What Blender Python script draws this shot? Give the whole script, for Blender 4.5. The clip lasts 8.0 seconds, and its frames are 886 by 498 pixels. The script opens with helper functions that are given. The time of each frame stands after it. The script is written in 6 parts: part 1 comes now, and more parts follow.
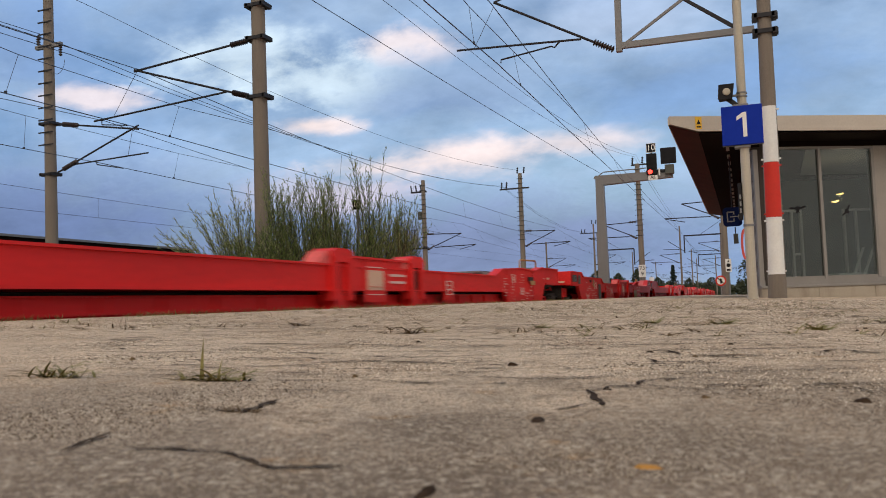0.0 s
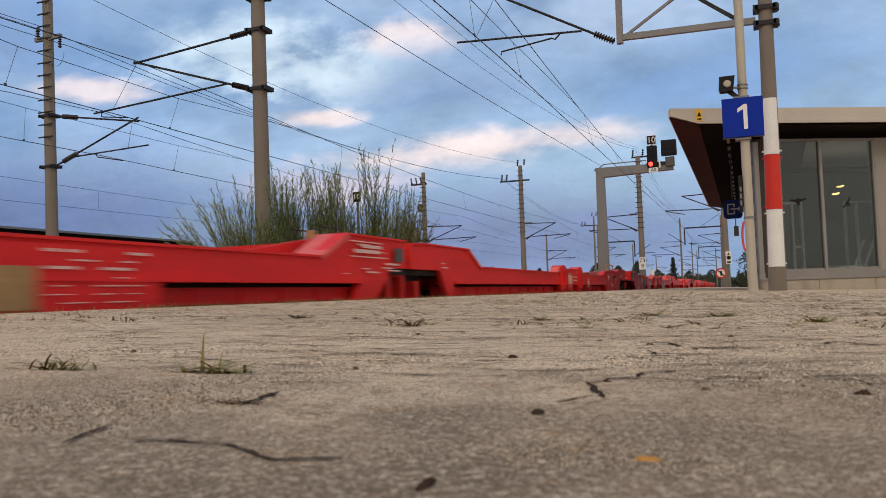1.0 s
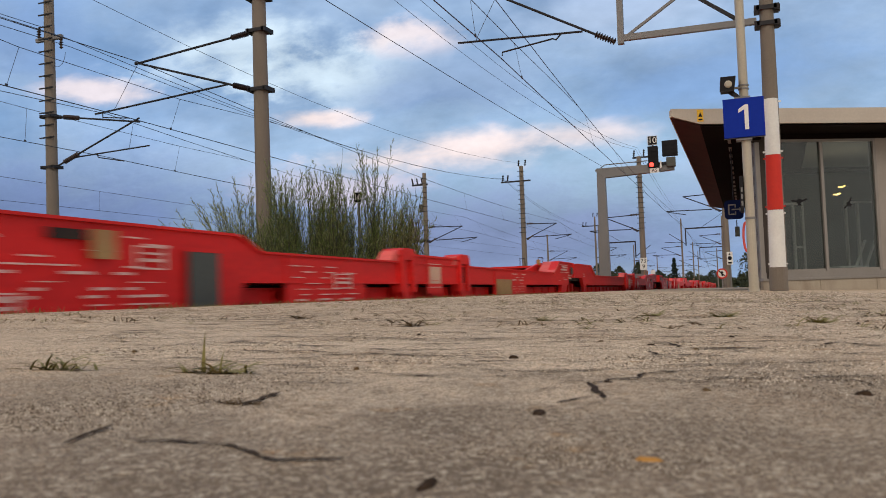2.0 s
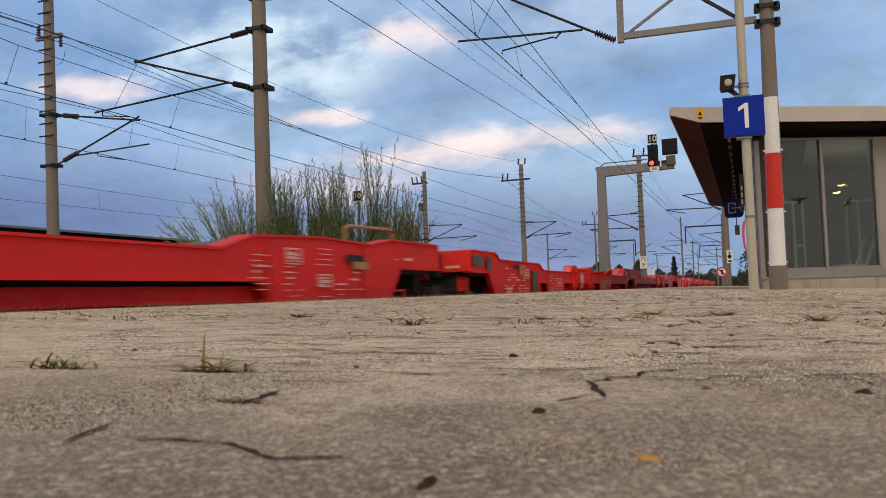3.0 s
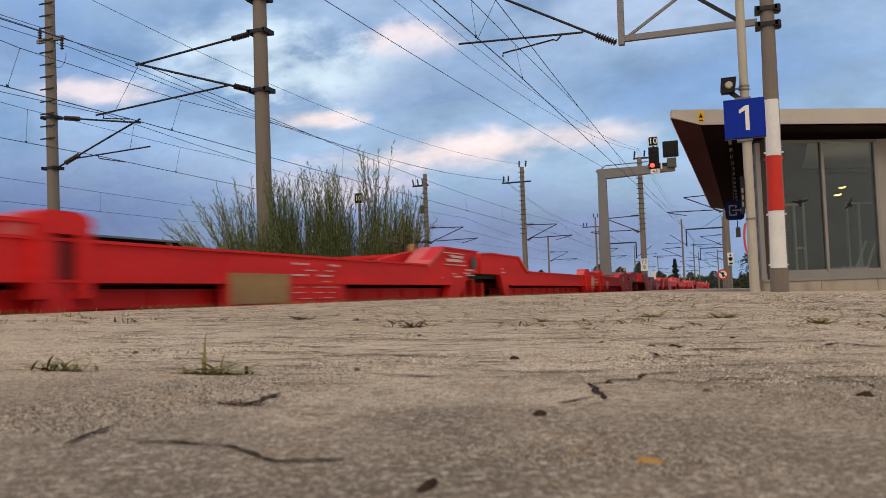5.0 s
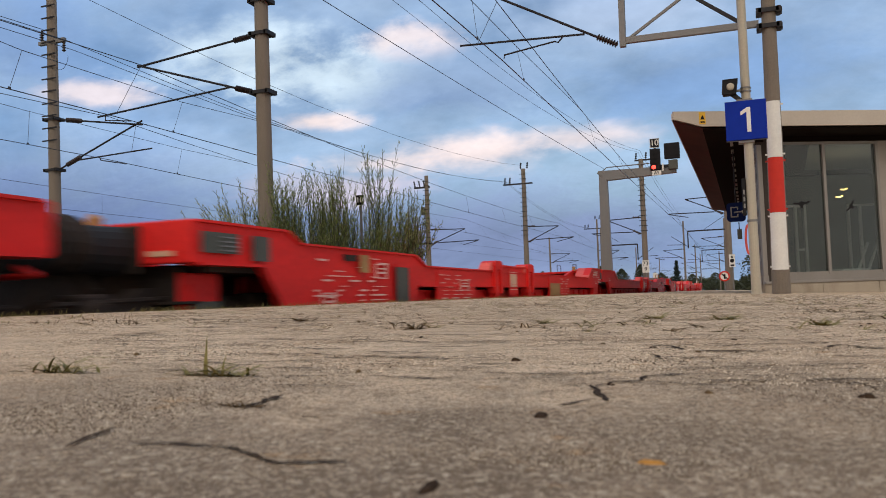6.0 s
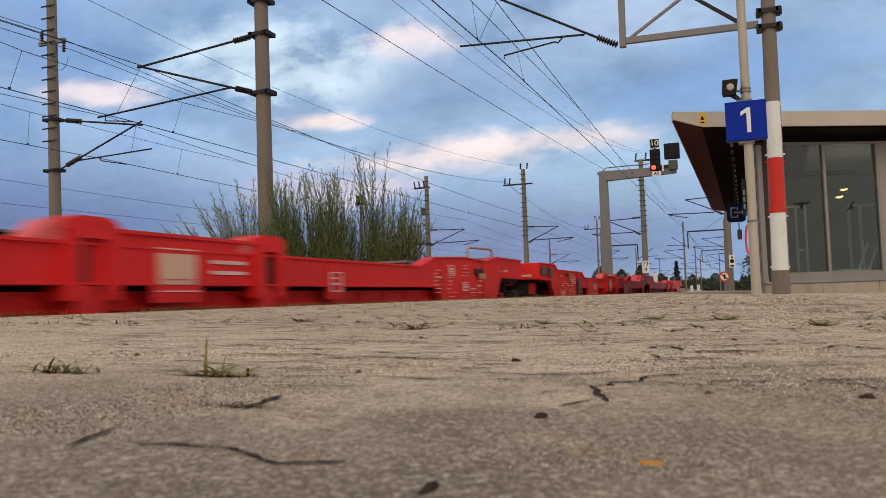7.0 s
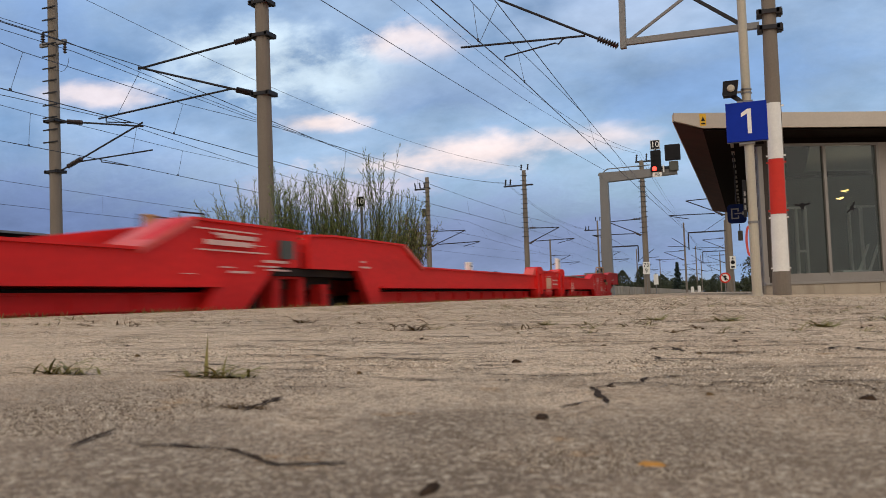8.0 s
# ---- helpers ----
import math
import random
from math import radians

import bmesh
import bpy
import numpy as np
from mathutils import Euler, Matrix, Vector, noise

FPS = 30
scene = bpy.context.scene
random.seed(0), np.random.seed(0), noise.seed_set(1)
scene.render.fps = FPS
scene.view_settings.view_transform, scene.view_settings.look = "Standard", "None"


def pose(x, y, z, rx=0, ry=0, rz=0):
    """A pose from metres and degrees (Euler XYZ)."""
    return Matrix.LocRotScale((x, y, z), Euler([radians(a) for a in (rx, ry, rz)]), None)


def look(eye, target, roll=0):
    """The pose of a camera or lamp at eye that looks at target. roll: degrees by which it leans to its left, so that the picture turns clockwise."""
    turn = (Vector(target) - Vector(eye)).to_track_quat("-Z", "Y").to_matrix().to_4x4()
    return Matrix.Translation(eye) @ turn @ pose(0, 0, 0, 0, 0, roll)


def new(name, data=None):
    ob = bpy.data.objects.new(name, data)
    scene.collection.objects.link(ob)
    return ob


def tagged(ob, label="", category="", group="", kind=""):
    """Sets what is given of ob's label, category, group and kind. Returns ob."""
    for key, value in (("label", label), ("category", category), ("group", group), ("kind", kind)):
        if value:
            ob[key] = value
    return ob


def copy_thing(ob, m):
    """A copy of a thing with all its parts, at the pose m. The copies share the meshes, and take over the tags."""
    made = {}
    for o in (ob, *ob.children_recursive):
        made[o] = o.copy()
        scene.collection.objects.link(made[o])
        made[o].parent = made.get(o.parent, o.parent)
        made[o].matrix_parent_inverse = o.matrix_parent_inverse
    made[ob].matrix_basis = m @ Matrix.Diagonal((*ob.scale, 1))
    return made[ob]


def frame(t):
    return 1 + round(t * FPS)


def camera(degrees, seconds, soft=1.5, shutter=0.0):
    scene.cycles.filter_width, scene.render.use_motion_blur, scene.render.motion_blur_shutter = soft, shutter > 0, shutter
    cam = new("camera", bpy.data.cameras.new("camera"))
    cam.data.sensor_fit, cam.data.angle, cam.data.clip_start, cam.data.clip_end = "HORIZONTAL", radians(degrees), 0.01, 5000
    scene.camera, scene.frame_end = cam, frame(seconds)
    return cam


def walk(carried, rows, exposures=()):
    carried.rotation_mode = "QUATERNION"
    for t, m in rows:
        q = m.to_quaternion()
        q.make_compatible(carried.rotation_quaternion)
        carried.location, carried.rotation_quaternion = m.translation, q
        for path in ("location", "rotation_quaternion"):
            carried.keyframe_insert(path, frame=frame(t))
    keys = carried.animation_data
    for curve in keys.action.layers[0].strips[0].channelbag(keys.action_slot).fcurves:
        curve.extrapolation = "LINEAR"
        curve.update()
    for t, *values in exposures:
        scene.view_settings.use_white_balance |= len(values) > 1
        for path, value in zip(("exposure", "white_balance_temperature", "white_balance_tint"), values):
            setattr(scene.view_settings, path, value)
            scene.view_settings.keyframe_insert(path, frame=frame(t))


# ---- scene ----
# ---- the camera: it lies on the platform and trembles a little ----
EYE = (0.0, 0.0, 0.012)
YAW, TILT, LEAN, FOCAL = 19.878, 3.272, -1.95, 1473.0
cam = camera(56.05, 8.0, soft=0.8, shutter=0.17)


def sight(right, down):
    yaw = radians(YAW) + right / FOCAL
    tilt = radians(TILT) + down / FOCAL
    way = Vector((-math.sin(yaw) * math.cos(tilt), math.cos(yaw) * math.cos(tilt), math.sin(tilt)))
    return look(EYE, Vector(EYE) + way * 10, LEAN)


cam.data.dof.use_dof, cam.data.dof.focus_distance, cam.data.dof.aperture_fstop = True, 4.0, 15.0
walk(cam, [(t, sight(a, b)) for t, a, b in (
    (0.0, -2.5, 12.1), (0.1, -2.5, 6.0), (0.2, -2.4, 3.0), (0.3, -2.3, 1.0), (0.5, -2.1, -0.2), (1.0, -1.6, -1.4), (1.5, 0.0, 1.2),
    (2.2, 0.0, -1.5), (3.0, -0.1, -3.2), (3.5, 0.0, 0.0), (4.0, 0.8, 0.0), (4.5, 0.0, -0.4), (5.2, 2.0, 2.0), (6.0, 3.6, 4.3),
    (6.5, 3.2, 3.7), (7.0, 3.5, 5.0), (7.5, 4.5, 5.6), (8.0, 4.6, 7.1))], exposures=[(0.0, 0.0), (8.0, 0.0)])

# ---- sky and sun: evening, broken cloud ----
world = bpy.data.worlds.new("evening_sky")
scene.world = world
world.use_nodes = True
SUN_HEIGHT, SUN_TURN = 36.0, 168.0
PINK, PALE = (0.84, 0.72, 0.71), (0.60, 0.73, 0.84)
CLOUD_BANKS = (
    # flat grey-violet sheet low down, then bluer depths, then the lit banks
    ((-0.30, 0.93, 0.06), 0.62, 5.0, (0.188, 0.240, 0.405), 0.95, 0.3),
    ((-0.03, 0.97, 0.235), 0.26, 3.5, (0.185, 0.315, 0.56), 0.8, 0.5),
    ((-0.72, 0.68, 0.09), 0.48, 3.6, (0.150, 0.212, 0.390), 1.0, 0.3),
    ((-0.705, 0.65, 0.285), 0.15, 2.0, (0.185, 0.30, 0.53), 0.85, 0.7),
    ((-0.52, 0.803, 0.285), 0.17, 2.4, PALE, 0.85, 1.0),
    ((-0.44, 0.855, 0.262), 0.17, 3.0, PALE, 0.9, 1.0),
    ((-0.352, 0.886, 0.30), 0.085, 3.0, PINK, 0.75, 1.0),
    ((-0.327, 0.915, 0.238), 0.16, 4.0, (0.20, 0.30, 0.50), 0.75, 0.9),
    ((-0.30, 0.91, 0.262), 0.16, 4.0, (0.26, 0.37, 0.56), 0.8, 1.0),
    ((-0.656, 0.717, 0.236), 0.10, 5.0, PINK, 0.75, 0.9),
    ((-0.463, 0.860, 0.213), 0.085, 5.0, PINK, 0.95, 0.8),
    ((-0.30, 0.938, 0.174), 0.16, 4.6, PINK, 0.95, 0.6),
    ((-0.18, 0.965, 0.183), 0.14, 6.0, PINK, 0.75, 0.6),
    ((-0.455, 0.88, 0.135), 0.15, 4.0, (0.60, 0.54, 0.61), 0.75, 0.7),
    ((-0.400, 0.905, 0.164), 0.12, 6.0, PINK, 0.8, 0.7),
    ((-0.117, 0.945, 0.315), 0.20, 4.0, (0.46, 0.56, 0.74), 0.6, 0.6),
)


def build_sky():
    nt = world.node_tree
    nt.nodes.clear()
    N, L = nt.nodes.new, nt.links.new
    out, bg = N("ShaderNodeOutputWorld"), N("ShaderNodeBackground")
    sky = N("ShaderNodeTexSky")
    sky.sky_type, sky.sun_disc = "NISHITA", False
    sky.sun_elevation, sky.sun_rotation = radians(SUN_HEIGHT), radians(SUN_TURN)
    sky.altitude, sky.air_density, sky.dust_density, sky.ozone_density = 300, 1.0, 1.0, 2.0
    tint = N("ShaderNodeMix")
    tint.data_type, tint.blend_type = "RGBA", "MULTIPLY"
    tint.inputs[0].default_value = 1.0
    tint.inputs[7].default_value = (0.088, 0.088, 0.088, 1)
    L(sky.outputs[0], tint.inputs[6])
    # cloud sheet: the way up is laid out on a flat layer, turned to the tracks
    tc, sep = N("ShaderNodeTexCoord"), N("ShaderNodeSeparateXYZ")
    L(tc.outputs["Generated"], sep.inputs[0])
    lift = N("ShaderNodeMath"); lift.operation = "MAXIMUM"; lift.inputs[1].default_value = 0.0
    L(sep.outputs[2], lift.inputs[0])
    add = N("ShaderNodeMath"); add.operation = "ADD"; add.inputs[1].default_value = 0.42
    L(lift.outputs[0], add.inputs[0])
    du, dv = N("ShaderNodeMath"), N("ShaderNodeMath")
    for node, k in ((du, 0), (dv, 1)):
        node.operation = "DIVIDE"
        L(sep.outputs[k], node.inputs[0]); L(add.outputs[0], node.inputs[1])
    com = N("ShaderNodeCombineXYZ")
    L(du.outputs[0], com.inputs[0]); L(dv.outputs[0], com.inputs[1])
    mp = N("ShaderNodeMapping")
    mp.inputs["Location"].default_value = (3.1, 1.7, 0)
    mp.inputs["Rotation"].default_value = (0, 0, radians(-20))
    mp.inputs["Scale"].default_value = (1.0, 1.25, 1)
    L(com.outputs[0], mp.inputs[0])
    n1, n2, n3 = N("ShaderNodeTexNoise"), N("ShaderNodeTexNoise"), N("ShaderNodeTexNoise")
    for node, s, d, r, w in ((n1, 2.6, 10, 0.58, 0.0), (n2, 1.3, 6, 0.5, 0.0), (n3, 5.5, 10, 0.62, 0.1)):
        node.inputs["Scale"].default_value, node.inputs["Detail"].default_value = s, d
        node.inputs["Roughness"].default_value, node.inputs["Distortion"].default_value = r, w
        L(mp.outputs[0], node.inputs["Vector"])
    r1, r2 = N("ShaderNodeValToRGB"), N("ShaderNodeValToRGB")

    def ramp(node, *stops):
        el = node.color_ramp.elements
        while len(el) < len(stops):
            el.new(0.5)
        for e, (p, c) in zip(el, stops):
            e.position, e.color = p, (*c, 1)
    grey_cloud, pale_cloud = (0.20, 0.34, 0.58), (0.50, 0.63, 0.80)
    ramp(r1, (0.38, (0, 0, 0)), (0.64, (1, 1, 1)))
    ramp(r2, (0.38, (0, 0, 0)), (0.62, (1, 1, 1)))
    L(n1.outputs[0], r1.inputs[0]); L(n2.outputs[0], r2.inputs[0])
    m1, m2 = N("ShaderNodeMix"), N("ShaderNodeMix")
    for m in (m1, m2):
        m.data_type = "RGBA"
    L(r2.outputs[0], m1.inputs[0]); L(tint.outputs[2], m1.inputs[6]); m1.inputs[7].default_value = (*grey_cloud, 1)
    keep = N("ShaderNodeMath"); keep.operation = "MULTIPLY"; keep.inputs[1].default_value = 0.5
    L(r1.outputs[0], keep.inputs[0])
    L(keep.outputs[0], m2.inputs[0]); L(m1.outputs[2], m2.inputs[6]); m2.inputs[7].default_value = (*pale_cloud, 1)
    # cloud banks: the middle of each, its reach and flatness, its colour and strength
    last = m2.outputs[2]
    for (x, y, z), reach, flat, color, strength, rough in CLOUD_BANKS:
        sc, ds = N("ShaderNodeVectorMath"), N("ShaderNodeVectorMath")
        sc.operation, ds.operation = "MULTIPLY", "DISTANCE"
        sc.inputs[1].default_value = (1, 1, flat)
        L(tc.outputs["Generated"], sc.inputs[0])
        L(sc.outputs[0], ds.inputs[0])
        ds.inputs[1].default_value = (x, y, z * flat)
        wob = N("ShaderNodeMath"); wob.operation = "MULTIPLY_ADD"
        L(n3.outputs[0], wob.inputs[0]); wob.inputs[1].default_value = -2.6 * reach * rough; L(ds.outputs["Value"], wob.inputs[2])
        near = N("ShaderNodeMapRange"); near.interpolation_type = "SMOOTHSTEP"
        near.inputs[1].default_value, near.inputs[2].default_value = reach * (0.90 - 1.3 * rough), reach * (0.1 - 1.3 * rough)
        near.inputs[3].default_value, near.inputs[4].default_value = 0.0, strength
        L(wob.outputs[0], near.inputs[0])
        lay = N("ShaderNodeMix"); lay.data_type = "RGBA"
        L(near.outputs[0], lay.inputs[0]); L(last, lay.inputs[6]); lay.inputs[7].default_value = (*color, 1)
        last = lay.outputs[2]
    n4 = N("ShaderNodeTexNoise")
    n4.inputs["Scale"].default_value, n4.inputs["Detail"].default_value, n4.inputs["Roughness"].default_value = 5.5, 9, 0.6
    L(mp.outputs[0], n4.inputs["Vector"])
    puff = N("ShaderNodeMapRange")
    puff.inputs[1].default_value, puff.inputs[2].default_value, puff.inputs[3].default_value, puff.inputs[4].default_value = 0.3, 0.7, 0.82, 1.18
    L(n4.outputs[0], puff.inputs[0])
    mott = N("ShaderNodeVectorMath"); mott.operation = "SCALE"
    L(last, mott.inputs[0]); L(puff.outputs[0], mott.inputs["Scale"])
    last = mott.outputs[0]
    # towards the low sun, behind the eye, the cloud is warm and bright
    az = radians(SUN_TURN)
    dt = N("ShaderNodeVectorMath"); dt.operation = "DOT_PRODUCT"
    dt.inputs[1].default_value = (math.sin(az) * math.cos(radians(SUN_HEIGHT)), math.cos(az) * math.cos(radians(SUN_HEIGHT)), math.sin(radians(SUN_HEIGHT)))
    L(tc.outputs["Generated"], dt.inputs[0])
    wm = N("ShaderNodeMapRange"); wm.interpolation_type = "SMOOTHSTEP"
    wm.inputs[1].default_value, wm.inputs[2].default_value = -0.1, 0.85
    L(dt.outputs["Value"], wm.inputs[0])
    warm = N("ShaderNodeMix"); warm.data_type = "RGBA"
    L(wm.outputs[0], warm.inputs[0]); L(last, warm.inputs[6]); warm.inputs[7].default_value = (0.85, 0.74, 0.635, 1)
    L(warm.outputs[2], bg.inputs[0])
    bg.inputs[1].default_value = 1.17
    L(bg.outputs[0], out.inputs[0])


build_sky()
sun = new("sun", bpy.data.lights.new("sun", "SUN"))
sun.data.energy, sun.data.angle, sun.data.color = 0.42, radians(20), (1.0, 0.88, 0.76)
sun.rotation_euler = (radians(90 - SUN_HEIGHT), 0, radians(180 - SUN_TURN))


# ---- materials ----
def material(name, color, rough=0.6, metal=0.0, vary=0.12, scale=3.0, dirt=None, dirt_amount=0.4, dirt_scale=1.2, bump=0.15, bump_scale=60.0,
             streak=(1, 1, 1), random_tint=0.0, gloss=0.5):
    """A surface with fine grain, broad patches of a second colour, and fine relief."""
    m = bpy.data.materials.new(name)
    m.use_nodes = True
    nt = m.node_tree
    N, L = nt.nodes.new, nt.links.new
    b = nt.nodes["Principled BSDF"]
    tc, mp = N("ShaderNodeTexCoord"), N("ShaderNodeMapping")
    mp.inputs["Scale"].default_value = streak
    L(tc.outputs["Object"], mp.inputs[0])
    big, fine = N("ShaderNodeTexNoise"), N("ShaderNodeTexNoise")
    big.inputs["Scale"].default_value, big.inputs["Detail"].default_value = dirt_scale, 6
    fine.inputs["Scale"].default_value, fine.inputs["Detail"].default_value = scale * 12, 4
    L(mp.outputs[0], big.inputs["Vector"]); L(tc.outputs["Object"], fine.inputs["Vector"])
    r = N("ShaderNodeMapRange")
    r.inputs[1].default_value, r.inputs[2].default_value = 0.42, 0.72
    r.inputs[4].default_value = dirt_amount
    L(big.outputs[0], r.inputs[0])
    mix = N("ShaderNodeMix"); mix.data_type = "RGBA"
    d = dirt or tuple(c * 0.55 for c in color)
    mix.inputs[6].default_value, mix.inputs[7].default_value = (*color, 1), (*d, 1)
    L(r.outputs[0], mix.inputs[0])
    hsv = N("ShaderNodeHueSaturation")
    v = N("ShaderNodeMapRange")
    v.inputs[1].default_value, v.inputs[2].default_value = 0.3, 0.7
    v.inputs[3].default_value, v.inputs[4].default_value = 1 - vary, 1 + vary
    L(fine.outputs[0], v.inputs[0])
    last = v.outputs[0]
    if random_tint:
        info, rr, mm = N("ShaderNodeObjectInfo"), N("ShaderNodeMapRange"), N("ShaderNodeMath")
        rr.inputs[3].default_value, rr.inputs[4].default_value = 1 - random_tint, 1 + random_tint
        L(info.outputs["Random"], rr.inputs[0])
        mm.operation = "MULTIPLY"
        L(last, mm.inputs[0]); L(rr.outputs[0], mm.inputs[1])
        last = mm.outputs[0]
    L(last, hsv.inputs["Value"]); L(mix.outputs[2], hsv.inputs["Color"])
    L(hsv.outputs[0], b.inputs["Base Color"])
    b.inputs["Roughness"].default_value, b.inputs["Metallic"].default_value = rough, metal
    b.inputs["Specular IOR Level"].default_value = gloss
    if bump:
        bn, bt = N("ShaderNodeBump"), N("ShaderNodeTexNoise")
        bt.inputs["Scale"].default_value, bt.inputs["Detail"].default_value = bump_scale, 4
        bn.inputs["Strength"].default_value, bn.inputs["Distance"].default_value = bump, 0.01
        L(tc.outputs["Object"], bt.inputs["Vector"]); L(bt.outputs[0], bn.inputs["Height"]); L(bn.outputs[0], b.inputs["Normal"])
    return m


def glow(name, color, strength):
    m = bpy.data.materials.new(name)
    m.use_nodes = True
    b = m.node_tree.nodes["Principled BSDF"]
    b.inputs["Base Color"].default_value = b.inputs["Emission Color"].default_value = (*color, 1)
    b.inputs["Emission Strength"].default_value = strength
    return m


def glass_material():
    m = bpy.data.materials.new("window_glass")
    m.use_nodes = True
    nt = m.node_tree
    N, L = nt.nodes.new, nt.links.new
    out = nt.nodes["Material Output"]
    gl, tr, fr, mx = N("ShaderNodeBsdfGlossy"), N("ShaderNodeBsdfTransparent"), N("ShaderNodeFresnel"), N("ShaderNodeMixShader")
    gl.inputs["Roughness"].default_value = 0.02
    tr.inputs[0].default_value = (0.68, 0.75, 0.74, 1)
    fr.inputs[0].default_value = 1.5
    L(fr.outputs[0], mx.inputs[0]); L(tr.outputs[0], mx.inputs[1]); L(gl.outputs[0], mx.inputs[2]); L(mx.outputs[0], out.inputs[0])
    return m


def leaf_material(name, color, deep):
    """Thin leaves: patchy green that also lets light through."""
    m = bpy.data.materials.new(name)
    m.use_nodes = True
    nt = m.node_tree
    N, L = nt.nodes.new, nt.links.new
    b, out = nt.nodes["Principled BSDF"], nt.nodes["Material Output"]
    geo, mix = N("ShaderNodeNewGeometry"), N("ShaderNodeMix")
    mix.data_type = "RGBA"
    mix.inputs[6].default_value, mix.inputs[7].default_value = (*color, 1), (*deep, 1)
    L(geo.outputs["Random Per Island"], mix.inputs[0])
    tr, ms = N("ShaderNodeBsdfTranslucent"), N("ShaderNodeMixShader")
    ms.inputs[0].default_value = 0.4
    b.inputs["Roughness"].default_value = 0.55
    L(mix.outputs[2], b.inputs["Base Color"]); L(mix.outputs[2], tr.inputs[0])
    L(b.outputs[0], ms.inputs[1]); L(tr.outputs[0], ms.inputs[2]); L(ms.outputs[0], out.inputs[0])
    return m


RED = material("red_wagon_paint", (0.74, 0.026, 0.024), 0.5, 0, 0.10, 2, (0.40, 0.018, 0.017), 0.42, 1.3, 0.08, 30, (1, 0.35, 3.0), 0.0, 0.16)
# paler red, carries the top-light on ramps and sloping covers
RED_PALE = material("pale_red_paint", (0.74, 0.11, 0.09), 0.5, 0, 0.1, 2, (0.45, 0.05, 0.05), 0.5, 2)
# wagon red darkened for the shade in trough and under decks, with grime patches
RED_DARK = material("darkened_red_paint", (0.66, 0.026, 0.024), 0.7, 0, 0.15, 2, (0.30, 0.014, 0.012), 0.6, 2.0, 0.1, 30, (1, 1, 1), 0.0, 0.2)
# brake-dusted steel, near black; also paints shade in recesses and under the decks
GRIME_SHADE = material("brake_dust_and_shade", (0.030, 0.024, 0.022), 0.75, 0.2, 0.25, 3, (0.07, 0.045, 0.03), 0.6, 4, gloss=0.25)
RUBBER = material("black_rubber", (0.018, 0.018, 0.02), 0.7, 0, 0.1, gloss=0.25)
WHITE_MARK = material("white_lettering_paint", (0.78, 0.50, 0.44), 0.6, 0, 0.15, 3, (0.5, 0.3, 0.28), 0.5, 8, 0)
PLACARD = material("pale_placard", (0.70, 0.44, 0.30), 0.6, 0, 0.1, 3, (0.48, 0.24, 0.20), 0.6, 5, 0)
OCHRE = material("ochre_paint", (0.38, 0.23, 0.085), 0.6, 0, 0.15, 3, (0.32, 0.10, 0.04), 0.6, 4)
YELLOW = material("yellow_paint", (0.75, 0.45, 0.03), 0.5)
GREYBOX = material("grey_equipment", (0.075, 0.08, 0.068), 0.55)
SIDE_WALL = material("dark_side_cladding", (0.045, 0.036, 0.032), 0.8)
WHITE = material("white_enamel", (0.78, 0.78, 0.76), 0.4, 0, 0.05, 2, (0.6, 0.58, 0.54), 0.3, 3, 0.03)
BAND_RED = material("red_enamel", (0.62, 0.035, 0.022), 0.4, 0, 0.05, 2, None, 0.2, 3, 0.03, gloss=0.25)
BLUE = material("blue_sign_enamel", (0.004, 0.028, 0.34), 0.55, 0, 0.05, 2, None, 0.15, 3, 0.0, gloss=0.12)
NAVY = material("navy_sign_enamel", (0.004, 0.013, 0.075), 0.8, 0, 0.05, 2, None, 0.15, 3, 0.0, gloss=0.15)
BLACK = material("black_housing", (0.010, 0.010, 0.013), 0.55, gloss=0.2)
MAST = material("mast_concrete", (0.215, 0.183, 0.152), 0.85, 0, 0.10, 4, (0.14, 0.118, 0.098), 0.6, 2.2, 0.25, 40, (1, 1, 0.25))
POST = material("sign_post_paint", (0.46, 0.42, 0.34), 0.5, 0.1, 0.06, 3, (0.33, 0.30, 0.24), 0.5, 2.0, 0.05, 40, (1, 1, 0.3))
STEEL = material("galvanised_steel", (0.20, 0.20, 0.205), 0.55, 0.3, 0.08, 4, (0.22, 0.21, 0.20), 0.5, 2, 0.08)
IRON = material("dark_iron", (0.035, 0.035, 0.04), 0.6, 0.3, 0.1, gloss=0.25)
WIRE = material("overhead_wire", (0.05, 0.055, 0.07), 0.55, 0.3, 0.05, 2, None, 0.2, 2, 0)
PORCELAIN = material("brown_porcelain", (0.045, 0.030, 0.028), 0.3)
FASCIA = material("cream_fascia_panel", (0.52, 0.47, 0.41), 0.5, 0, 0.04, 2, (0.43, 0.38, 0.33), 0.5, 0.8, 0.03)
SOFFIT = material("brown_soffit_sheet", (0.12, 0.042, 0.036), 0.6, 0, 0.1, 2, (0.05, 0.02, 0.018), 0.5, 1.5, 0.05, gloss=0.2)
# near-black boards: the gloom under the canopy is put into the base colour
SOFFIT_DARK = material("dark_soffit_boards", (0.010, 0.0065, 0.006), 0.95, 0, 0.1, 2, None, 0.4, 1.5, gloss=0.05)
FRAME_GREY = material("grey_window_frame", (0.27, 0.255, 0.24), 0.45, 0.2, 0.05, 3, None, 0.3, 2, 0.03)
RENDER = material("grey_wall_plaster", (0.33, 0.305, 0.28), 0.85, 0, 0.06, 4, (0.24, 0.22, 0.20), 0.5, 1.4, 0.2, 80)
